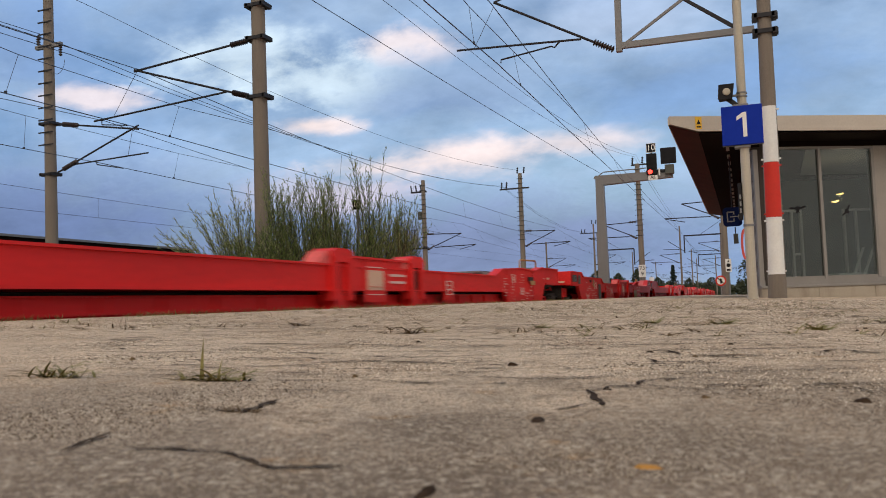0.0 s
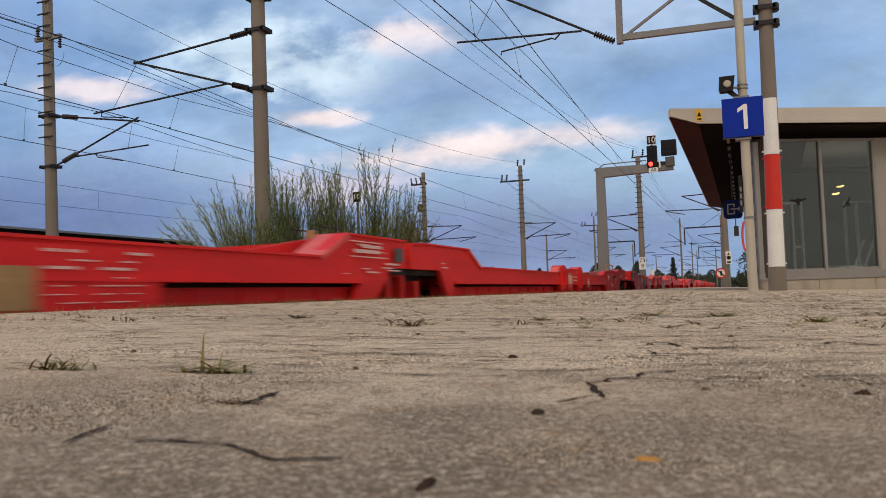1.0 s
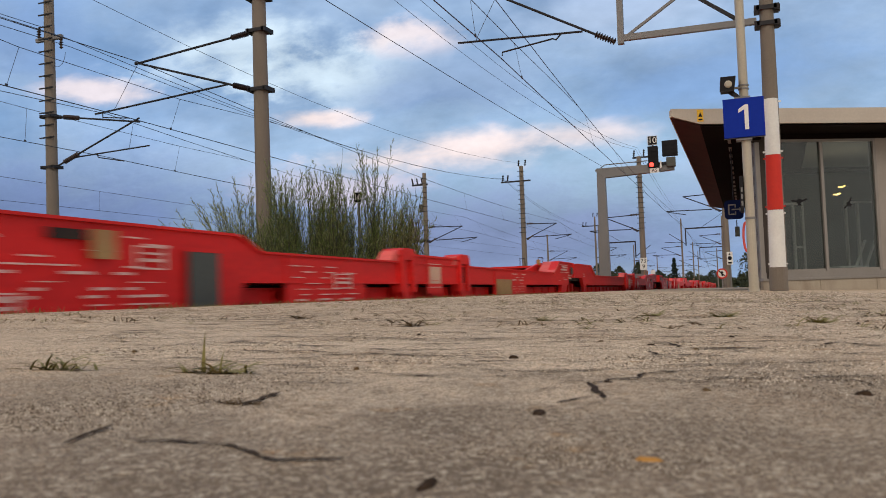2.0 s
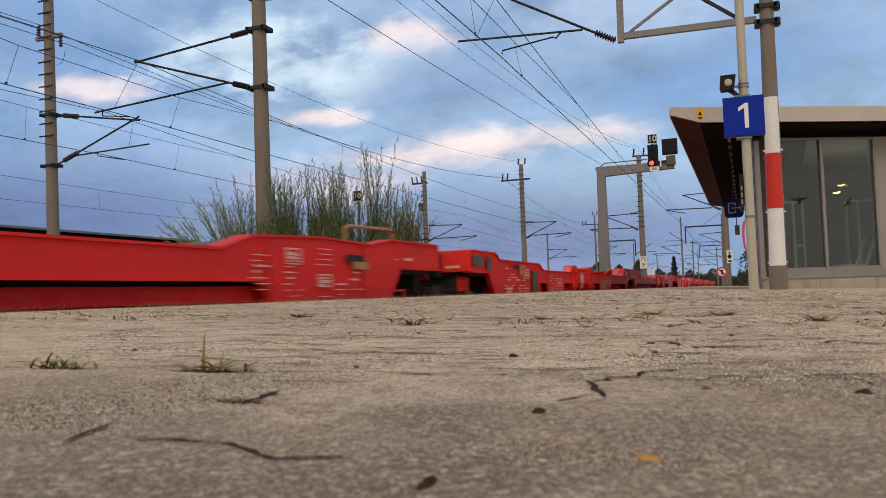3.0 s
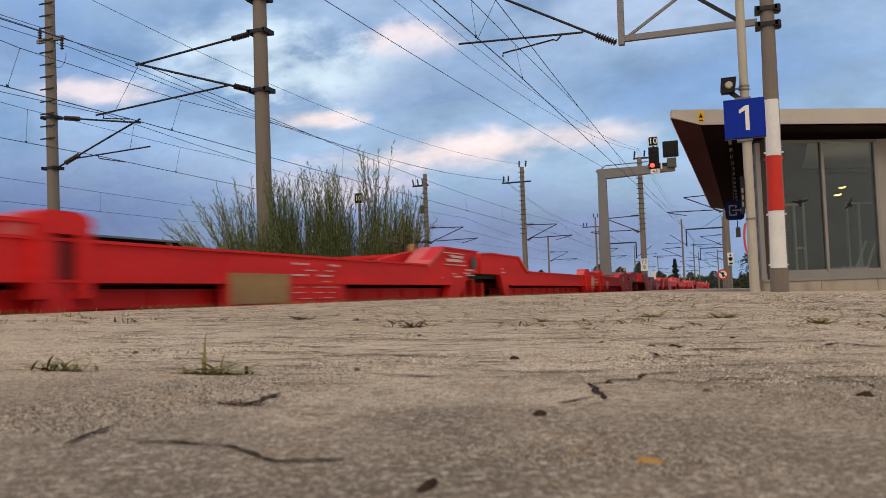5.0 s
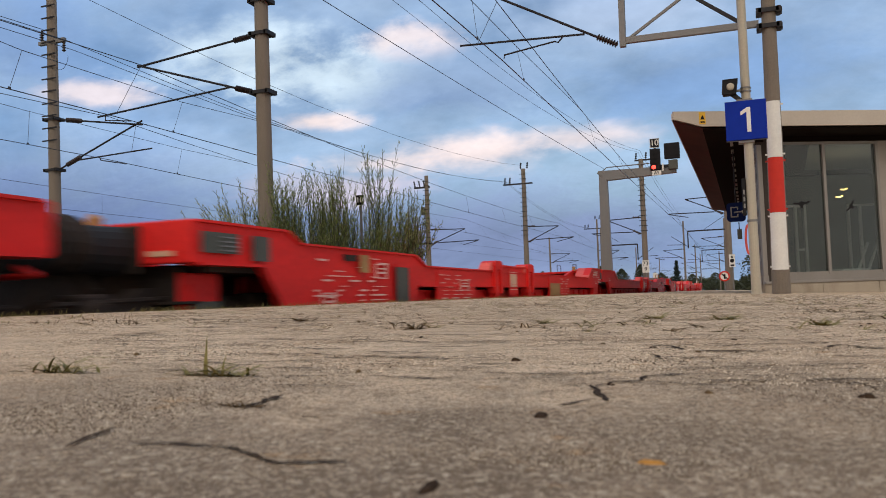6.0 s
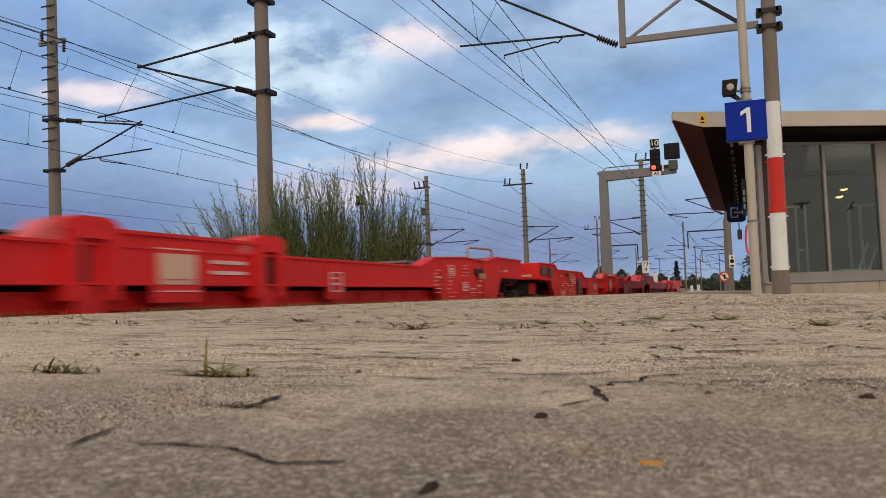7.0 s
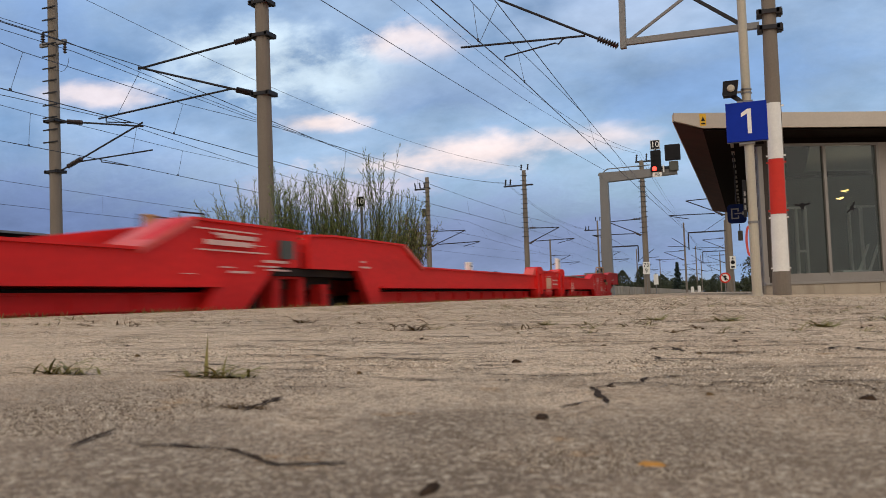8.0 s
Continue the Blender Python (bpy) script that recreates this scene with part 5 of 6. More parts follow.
def build_wires():
    # each line: contact wire, carrying wire (support to support) and the stitch wire slung under the nearest support
    lines = [
        (((-5.5, -38, 5.0), (-4.605, 16.66, 4.98), (-4.50, 69.9, 4.95), (-5.6, 128, 4.85), (-7.5, 190, 4.85), (-9.5, 250, 4.85)),
         ((-5.2, -38, 6.3), (-4.73, 16.66, 6.33), (-5.3, 69.9, 6.3), (-5.7, 128, 6.15), (-7.6, 190, 6.1), (-9.6, 250, 6.1)),
         ((-4.68, 9.6, 5.98), (-4.71, 15.05, 5.72), (-4.75, 18.46, 5.80), (-4.81, 23.73, 5.97), (-4.84, 27.0, 6.04))),
        (((-15.1, -36, 4.7), (-14.39, 16.9, 4.77), (-14.75, 72, 5.0), (-16.5, 120, 4.85), (-18.5, 180, 4.85), (-20.5, 250, 4.85)),
         ((-14.3, -36, 6.0), (-14.09, 16.9, 6.17), (-15.3, 72, 6.3), (-16.7, 120, 6.1), (-18.6, 180, 6.1), (-20.6, 250, 6.1)),
         ((-14.09, 10.4, 5.72), (-14.09, 13.2, 5.54), (-14.09, 18.5, 5.56), (-14.13, 22.13, 5.77), (-14.28, 25.5, 5.95))),
        (((-20.3, -30, 4.8), (-19.6, 21.6, 4.98), (-21.9, 69, 5.5), (-23.5, 122, 5.0), (-26, 190, 4.85)),
         ((-19.3, -30, 6.0), (-19.6, 21.9, 6.42), (-22.9, 69, 6.9), (-23.6, 122, 6.2), (-26, 190, 6.1)),
         ((-19.57, 13.0, 6.05), (-19.57, 18.6, 5.93), (-19.57, 25.63, 5.93), (-20.25, 31.2, 6.23))),
    ]
    for low, top, stitch in lines:
        wire(low, 0.0115, 0.05, "dark contact wire over the track")
        wire(top, 0.0105, 0.45, "dark carrying wire over the track")
        wire(stitch, 0.008, 0.0, "thin stitch wire slung under the carrying wire")
        for k, ((a, b), (c, d)) in enumerate(zip(zip(low, low[1:]), zip(top, top[1:]))):
            bm = B()
            for i in range(7):
                t = (i + 0.5) / 7
                p = Vector(a).lerp(Vector(b), t) - Vector((0, 0, 0.2 * t * (1 - t)))
                q = Vector(c).lerp(Vector(d), t) - Vector((0, 0, 1.8 * t * (1 - t)))
                if stitch[0][1] < p.y < stitch[-1][1]:
                    continue
                rod(bm, p, q, 0.005, 0.005, 4)
                box(bm, p.x - 0.012, p.x + 0.012, p.y - 0.03, p.y + 0.03, p.z - 0.02, p.z + 0.035)
            if k == 0:
                for q in (stitch[1], stitch[2]):  # droppers of the stitch wire
                    t = (q[1] - low[0][1]) / (low[1][1] - low[0][1])
                    p = Vector(low[0]).lerp(Vector(low[1]), t) if t < 1 else Vector(low[1]).lerp(Vector(low[2]), (q[1] - low[1][1]) / (low[2][1] - low[1][1]))
                    rod(bm, p, q, 0.005, 0.005, 4)
                    box(bm, p.x - 0.012, p.x + 0.012, p.y - 0.03, p.y + 0.03, p.z - 0.02, p.z + 0.04)
            tagged(part("dropper_wires", bm, WIRE), "thin dropper wires between carrying and contact wire", "wire", kind="stuff")
    # feeders along the masts
    wire(((-21.0, -38, 8.2), (-21.0, 21.6, 9.09)), 0.011, 0.30, "feeder wire to the tall mast")
    wire(((-21.0, 21.6, 9.09), (-20.1, 72, 10.4), (-21.3, 120, 9.6)), 0.011, 1.05, "feeder wire between the mast tops")
    wire(((-21.0, -38, 7.9), (-21.0, 21.8, 8.84)), 0.011, 0.30, "feeder wire to the tall mast")
    wire(((-21.0, 21.8, 8.84), (-19.9, 72, 10.3), (-21.0, 120, 9.5)), 0.011, 0.9, "feeder wire between the mast tops")
    wire(((-22.1, -38, 8.6), (-22.1, 21.6, 9.64)), 0.011, 0.4, "feeder wire ending at the tall mast")
    wire(((-22.4, -30, 12.3), (-22.03, 23.94, 11.34)), 0.010, 0.0, "earth wire sloping across the tracks")
    wire(((-22.03, 23.94, 11.34), (-18.46, 72, 11.7)), 0.010, 1.15, "earth wire sloping across the tracks")
    wire(((-15.2, -20, 12.6), (-11.97, 28.57, 11.29)), 0.010, 0.0, "feeder wire above the platform track")
    wire(((-11.97, 28.57, 11.29), (-8.0, 69.9, 11.62)), 0.010, 1.0, "feeder wire above the platform track")
    wire(((-8.0, 69.9, 11.62), (-8.8, 128, 10.6)), 0.010, 0.5, "feeder wire above the platform track")
    wire(((-14.2, -20, 12.2), (-10.8, 28.27, 11.01)), 0.010, 0.0, "feeder wire above the platform track")
    wire(((-10.8, 28.27, 11.01), (-7.86, 69.9, 11.75)), 0.010, 0.9, "feeder wire above the platform track")
    wire(((-7.86, 69.9, 11.75), (-8.5, 128, 10.7)), 0.010, 0.5, "feeder wire above the platform track")
    wire(((-12.8, -20, 8.95), (-9.64, 18.5, 7.61), (-7.3, 47, 7.05)), 0.011, 0.08, "stay wire running to the signal gantry")
    far_low, far_top = ((-31, -38, 4.85), (-31, 28, 4.96), (-30.6, 75, 5.3), (-27.3, 122, 5.0)), ((-31, -38, 6.2), (-31, 28, 6.02), (-30.6, 75, 6.2), (-27.3, 122, 6.2))
    wire(far_low, 0.010, 0.02, "dark contact wire over a far track")
    wire(far_top, 0.010, 0.12, "dark carrying wire over a far track")
    bm = B()
    for y in (-10, 2, 14, 25, 34.0, 42.2, 52, 62):
        k = min(1.0, max(0.0, (y - 28) / 47))
        x = -31 + 0.4 * k
        rod(bm, (x, y, 4.95 + 0.34 * k), (x, y, 5.98 + 0.1 * k), 0.005, 0.005, 4)
    tagged(part("dropper_wires", bm, WIRE), "thin dropper wires between carrying and contact wire", "wire", kind="stuff")


build_wires()


# ---- signal gantry over the platform track ----
def build_gantry():
    g = empty("signal_gantry", pose(-7.35, 47.0, -0.95), "grey steel signal gantry with a red signal and number board", "signal")
    post = B()
    slab(post, ((-0.30, 0), (0.30, 0), (0.22, 7.75), (-0.22, 7.75)), "y", -0.2, 0.2)
    part("post", post, STEEL, g)
    bm = B()
    slab(bm, ((-0.32, 7.72), (-0.22, 7.85), (4.0, 7.82), (4.0, 7.45), (0.25, 7.30)), "y", -0.22, 0.22)
    part("beam", bm, STEEL, g)
    part("walkway_rail", tube(B(), [(0.0, -0.2, 7.85), (0.25, -0.2, 8.02), (2.6, -0.2, 8.05)], 0.03), STEEL, g)
    head = part("signal_head", box(B(), 2.65, 3.20, -0.45, -0.18, 7.62, 8.80, 0.04), BLACK, g, "black signal head showing red")
    part("red_lamp", turned(B(), ((0.12, 0), (0.11, 0.03), (0.05, 0.05)), 14, Matrix.Translation((2.84, -0.46, 7.78)) @ pose(0, 0, 0, 90, 0, 0)), glow("red_signal_light", (1.0, 0.03, 0.02), 6.0), head)
    for z in (8.05, 8.32, 8.58):
        for x in (2.80, 3.02):
            part("dark_lens", turned(B(), ((0.09, 0), (0.10, 0.05)), 10, Matrix.Translation((x, -0.46, z)) @ pose(0, 0, 0, 90, 0, 0)), BLACK, head)
    board = part("number_board", box(B(), 2.68, 3.18, -0.42, -0.36, 8.85, 9.36), BLACK, g, "black board with a white 10")
    part("rim", tube(B(), [(2.69, -0.43, 8.86), (3.17, -0.43, 8.86), (3.17, -0.43, 9.35), (2.69, -0.43, 9.35), (2.69, -0.43, 8.86)], 0.018, 4), WHITE, board)
    lettering("10", 0.46, WHITE, board, Matrix.Translation((2.93, -0.425, 9.11)) @ pose(0, 0, 0, 90, 0, 0))
    part("board_bracket", box(B(), 2.88, 2.98, -0.36, -0.3, 8.6, 9.2), IRON, g)
    side = part("side_signal", box(B(), 3.42, 4.24, -0.45, -0.2, 8.18, 9.05, 0.04), BLACK, g)
    for x in (3.62, 4.02):
        for z in (8.38, 8.62, 8.86):
            part("dark_lens", turned(B(), ((0.08, 0), (0.09, 0.05)), 10, Matrix.Translation((x, -0.46, z)) @ pose(0, 0, 0, 90, 0, 0)), BLACK, side)
    part("indicator_box", box(B(), 3.62, 4.10, -0.45, -0.15, 7.60, 8.12, 0.03), GREYBOX, g)
    plate = part("name_plate", box(B(), 2.72, 3.22, -0.42, -0.38, 7.33, 7.58), WHITE, g)
    lettering("AS", 0.25, BLACK, plate, Matrix.Translation((2.97, -0.424, 7.455)) @ pose(0, 0, 0, 90, 0, 0))
    part("white_bar", box(B(), 3.28, 3.36, -0.44, -0.4, 7.55, 7.95), WHITE, g)
    part("mount", box(B(), 2.6, 4.1, -0.3, -0.2, 7.75, 7.9), IRON, g)


build_gantry()


def build_far_signs():
    s = empty("kilometre_board", pose(-7.75, 69.45, -0.95), "white kilometre board with black numbers on a mast", "sign")
    p = part("plate", box(B(), -0.28, 0.28, -0.05, -0.02, 2.55, 3.55), WHITE, s)
    lettering("73", 0.46, BLACK, p, Matrix.Translation((0, -0.056, 3.28)) @ pose(0, 0, 0, 90, 0, 0))
    lettering("9", 0.46, BLACK, p, Matrix.Translation((0, -0.056, 2.82)) @ pose(0, 0, 0, 90, 0, 0))
    part("stake", rod(B(), (0, 0, 0), (0, 0, 3.0), 0.03), STEEL, s)
    s = empty("no_entry_sign", pose(-1.21, 49.0, -0.87), "round white sign with a red ring at the platform end", "sign")
    ring = B()
    turned(ring, ((0.29, 0), (0.29, 0.03), (0.215, 0.035), (0.215, 0.0)), 24, Matrix.Translation((0, -0.06, 1.62)) @ pose(0, 0, 0, 90, 0, 0))
    part("red_ring", ring, BAND_RED, s)
    part("disc", turned(B(), ((0.215, 0), (0.215, 0.025)), 24, Matrix.Translation((0, -0.06, 1.62)) @ pose(0, 0, 0, 90, 0, 0)), WHITE, s)
    bm = slab(B(), ((-0.03, 1.47), (0.07, 1.47), (0.02, 1.62), (0.08, 1.68), (0.0, 1.77), (-0.07, 1.70), (-0.04, 1.60)), "y", -0.10, -0.088)
    slab(bm, ((-0.17, 1.74), (-0.13, 1.78), (0.17, 1.50), (0.13, 1.46)), "y", -0.108, -0.102)
    part("pictogram", bm, BLACK, s)
    part("stake", rod(B(), (0, 0, 0), (0, 0, 1.7), 0.035), STEEL, s)
    s = empty("small_track_board", pose(-1.02, 65.6, -0.55), "small white track board with dark marks on a mast", "sign")
    p = part("plate", box(B(), -0.21, 0.21, -0.06, -0.03, 2.2, 3.15), WHITE, s)
    bm = turned(B(), ((0.15, 0), (0.15, 0.01)), 16, Matrix.Translation((0, -0.062, 2.68)) @ pose(0, 0, 0, 90, 0, 0))
    slab(bm, ((-0.09, 2.90), (0.09, 2.90), (0, 3.08)), "y", -0.075, -0.062)
    box(bm, -0.13, 0.13, -0.075, -0.062, 2.27, 2.40)
    part("marks", bm, BLACK, p)
    part("stake", rod(B(), (0, 0, 0), (0, 0, 2.6), 0.03), STEEL, s)
    s = empty("speed_board", pose(-7.62, 15.9, -0.95), "small black board with white 10 within the willow", "sign")
    p = part("plate", box(B(), -0.085, 0.085, -0.03, 0.0, 3.00, 3.22), BLACK, s)
    part("rim", tube(B(), [(-0.085, -0.035, 3.00), (0.085, -0.035, 3.00), (0.085, -0.035, 3.22), (-0.085, -0.035, 3.22), (-0.085, -0.035, 3.00)], 0.008, 4), WHITE, p)
    lettering("10", 0.16, WHITE, p, Matrix.Translation((0, -0.036, 3.11)) @ pose(0, 0, 0, 90, 0, 0))
    part("stake", rod(B(), (0, 0.02, 0), (0, 0.02, 3.0), 0.03), STEEL, s)
    for x, y, z in ((-7.7, 76.0, 1.55), (-7.2, 118.0, 0.6), (-6.4, 120.0, 0.7)):
        s = empty("line_post", pose(x, y, -0.95), "thin grey post with a small white plate", "post", "line posts")
        part("plate", box(B(), -0.2, 0.2, -0.05, -0.03, z + 0.2, z + 1.1), WHITE, s)
        part("stake", rod(B(), (0, 0, 0), (0, 0, z + 1.2), 0.05), STEEL, s)
    # canopy of the far island platform
    s = empty("island_canopy", pose(-28.9, 10, -0.95), "long dark flat platform roof beyond the tracks", "canopy")
    part("roof", box(B(), -5.0, 0.0, -30, 29.3, 4.40, 4.50), STEEL, s)
    part("fascia", box(B(), -4.9, -0.1, -29.9, 29.2, 3.75, 4.40), SOFFIT_DARK, s)
    for i in range(7):
        part("column", box(B(), -2.6, -2.4, -25 + i * 8.5, -24.8 + i * 8.5, 0.0, 3.8), IRON, s)
    part("base", box(B(), -4.5, -0.6, -30, 29, 0.0, 0.4), PLINTH, s)


build_far_signs()


# ---- willow bush that sways in the train's wind ----
def leaf_blade(bm, rnd, p, d, l, slot):
    """A narrow pointed leaf."""
    s_ = d.cross(Vector((rnd.uniform(-1, 1), rnd.uniform(-1, 1), rnd.uniform(-1, 1)))).normalized() * l * 0.085
    bm.faces.new([bm.verts.new(c) for c in (p, p + d * l * 0.42 + s_, p + d * l, p + d * l * 0.42 - s_)]).material_index = slot


def twig_piece(bm, a, b, r0, r1):
    w = (b - a).normalized()
    u = w.orthogonal().normalized()
    v = w.cross(u)
    q = [[bm.verts.new(c + (u * math.cos(k * 2.094) + v * math.sin(k * 2.094)) * r) for k in range(3)] for c, r in ((a, r0), (b, r1))]
    for k in range(3):
        bm.faces.new((q[0][k], q[0][(k + 1) % 3], q[1][(k + 1) % 3], q[1][k])).material_index = 1


def wand(bm, rnd, root, tip, leaf, twigs, bow):
    """One rod of the willow: it rises, arches over to its tip, and carries short leafy side twigs."""
    root, tip = Vector(root), Vector(tip)
    mid = Vector((root.x + (tip.x - root.x) * bow, root.y + (tip.y - root.y) * bow, root.z + (tip.z - root.z) * 0.62))
    n = 7
    pts = [root * (1 - t) ** 2 + mid * 2 * t * (1 - t) + tip * t * t for t in (i / n for i in range(n + 1))]
    for i in range(n):
        twig_piece(bm, pts[i], pts[i + 1], 0.012 * (1 - i / n) + 0.002, 0.012 * (1 - (i + 1) / n) + 0.002)
    turn = rnd.random() * math.tau
    for i in range(twigs):
        t = 0.30 + 0.70 * (i + rnd.random() * 0.8) / twigs
        k = min(n - 1, int(t * n))
        p = pts[k].lerp(pts[k + 1], min(1.0, t * n - k))
        up = (pts[k + 1] - pts[k]).normalized()
        turn += 2.4
        side = Vector((math.cos(turn), math.sin(turn), 0))
        d = (up * rnd.uniform(0.8, 1.1) + side * rnd.uniform(0.2, 0.55)).normalized()
        l = (0.10 + 0.42 * (1 - t)) * rnd.uniform(0.6, 1.3)
        e = p + d * l
        twig_piece(bm, p, e, 0.004, 0.0015)
        m = max(4, int(l / 0.032))
        for j in range(m):
            f = (j + 0.6) / m
            way = (d * rnd.uniform(0.7, 1.1) + Vector((rnd.uniform(-1, 1), rnd.uniform(-1, 1), rnd.uniform(-0.4, 0.6))) * 0.6).normalized()
            leaf_blade(bm, rnd, p.lerp(e, f), way, leaf * rnd.uniform(0.6, 1.2), 0 if rnd.random() < 0.62 else 2)
    for j in range(5):
        p = pts[-2].lerp(pts[-1], 0.4 + 0.15 * j)
        way = ((pts[-1] - pts[-2]).normalized() + Vector((rnd.uniform(-1, 1), rnd.uniform(-1, 1), 0)) * 0.5).normalized()
        leaf_blade(bm, rnd, p, way, leaf * 0.8, 2)


CLUMPS = []


def build_bush():
    b = empty("willow_bush", pose(-8.8, 15.6, -0.95), "tall feathery green willow bush swaying beside the track", "bush")
    rnd = random.Random(11)
    # clumps: foot, reach of the tips from the foot, least and greatest height, rods, side twigs, bow, pale or deep green
    spec = ((-1.75, 0.2, -2.1, -0.1, 2.4, 3.6, 36, 22, 0.18, 0), (-1.3, -0.1, -1.6, 0.2, 2.8, 3.85, 28, 22, 0.22, 0), (-0.7, 0.2, -0.5, 0.4, 2.8, 3.75, 30, 23, 0.25, 1),
            (-0.2, -0.2, -0.45, 0.4, 2.9, 3.95, 32, 23, 0.25, 1), (0.3, 0.15, -0.4, 0.45, 2.8, 3.85, 34, 23, 0.25, 1), (0.95, -0.3, -0.45, 0.45, 2.8, 3.8, 40, 23, 0.25, 1),
            (1.68, 0.1, -0.3, 0.40, 2.8, 4.2, 26, 24, 0.2, 1), (2.15, 0.0, -0.2, 0.75, 2.2, 3.2, 38, 20, 0.35, 1), (0.25, 0.5, -2.2, 2.3, 1.9, 2.95, 240, 22, 0.5, 1), (0.3, -0.3, -2.0, 2.4, 1.5, 2.7, 220, 21, 0.5, 1))
    for cx, cy, r0, r1, h0, h1, n, twigs, bow, kind in spec:
        bm = B()
        for i in range(n):
            dx = rnd.uniform(r0, r1)
            h = rnd.uniform(h0, h1) * (1.0 if kind else 1 - 0.10 * abs(dx))
            wide = r1 - r0 > 3
            foot = dx * 0.55 if wide else rnd.uniform(-0.25, 0.25)
            wand(bm, rnd, (foot, rnd.uniform(-0.3, 0.3), 0.0), (dx, rnd.uniform(-0.5, 0.5), h), 0.075 if kind else 0.088, twigs, bow if not wide else 0.8)
        c = part("clump", bm, [LEAF if kind else LEAF_PALE, TWIG, LEAF_PALE], b)
        c.location = (cx, cy, 0)
        CLUMPS.append((c, Vector((cx, cy, 0))))


build_bush()


def sway():
    """Each clump rocks about its foot in the gusts between the wagons, the outer ones the most."""
    gusts = ((0.0, -2.5), (0.5, 0.0), (1.0, 1.5), (1.5, -3.5), (2.0, 0.5), (2.5, -1.5), (3.0, 1.0), (3.5, -5.0), (4.0, -1.0), (4.4, 2.5), (5.0, -1.0), (5.5, -2.0),
             (6.0, 1.0), (6.5, 0.0), (7.0, -1.5), (7.5, 0.0), (8.0, 1.5))
    for k, (c, p) in enumerate(CLUMPS):
        share = 0.35 + 0.33 * max(0.0, p.x)
        walk(c, [(t, pose(p.x, p.y, p.z, 0.6 * math.sin(t * 4.9 + k * 1.7), a * share + 0.7 * math.sin(t * 5.3 + k), 0)) for t, a in gusts])


# ---- distance: trees and woods ----
def build_tree(x, y, h, r, mat, label, conifer=False, seed=0):
    rnd = random.Random(seed)
    t = empty("tree", pose(x, y, -0.95), label, "tree", "trees beyond the tracks")
    part("trunk", rod(B(), (0, 0, 0), (0, 0, h * 0.95), h * 0.022, h * 0.004, 7), BARK, t)
    bm = B()
    n = 2200
    for i in range(n):
        f = rnd.random()
        a = rnd.random() * math.tau
        if conifer:
            z = h * (0.12 + 0.88 * f)
            tier = 0.65 + 0.35 * math.sin(f * 42)
            rr = r * (1 - f) * tier * math.sqrt(rnd.random()) + 0.04
            z -= rr * 0.25
        else:
            z = h * (0.28 + 0.72 * f)
            lump = 0.72 + 0.38 * noise.noise((math.cos(a) * 1.7 + seed, math.sin(a) * 1.7, f * 4))
            rr = r * math.sin(math.pi * min(0.97, 0.18 + 0.8 * f)) * lump * rnd.random() ** 0.35
        p = Vector((math.cos(a) * rr, math.sin(a) * rr, z))
        s = h * 0.035 * rnd.uniform(0.6, 1.4)
        d = [Vector((rnd.uniform(-1, 1), rnd.uniform(-1, 1), rnd.uniform(-0.8, 0.8))) * s for _ in range(3)]
        bm.faces.new([bm.verts.new(p + q) for q in d])
    part("crown", bm, mat, t)


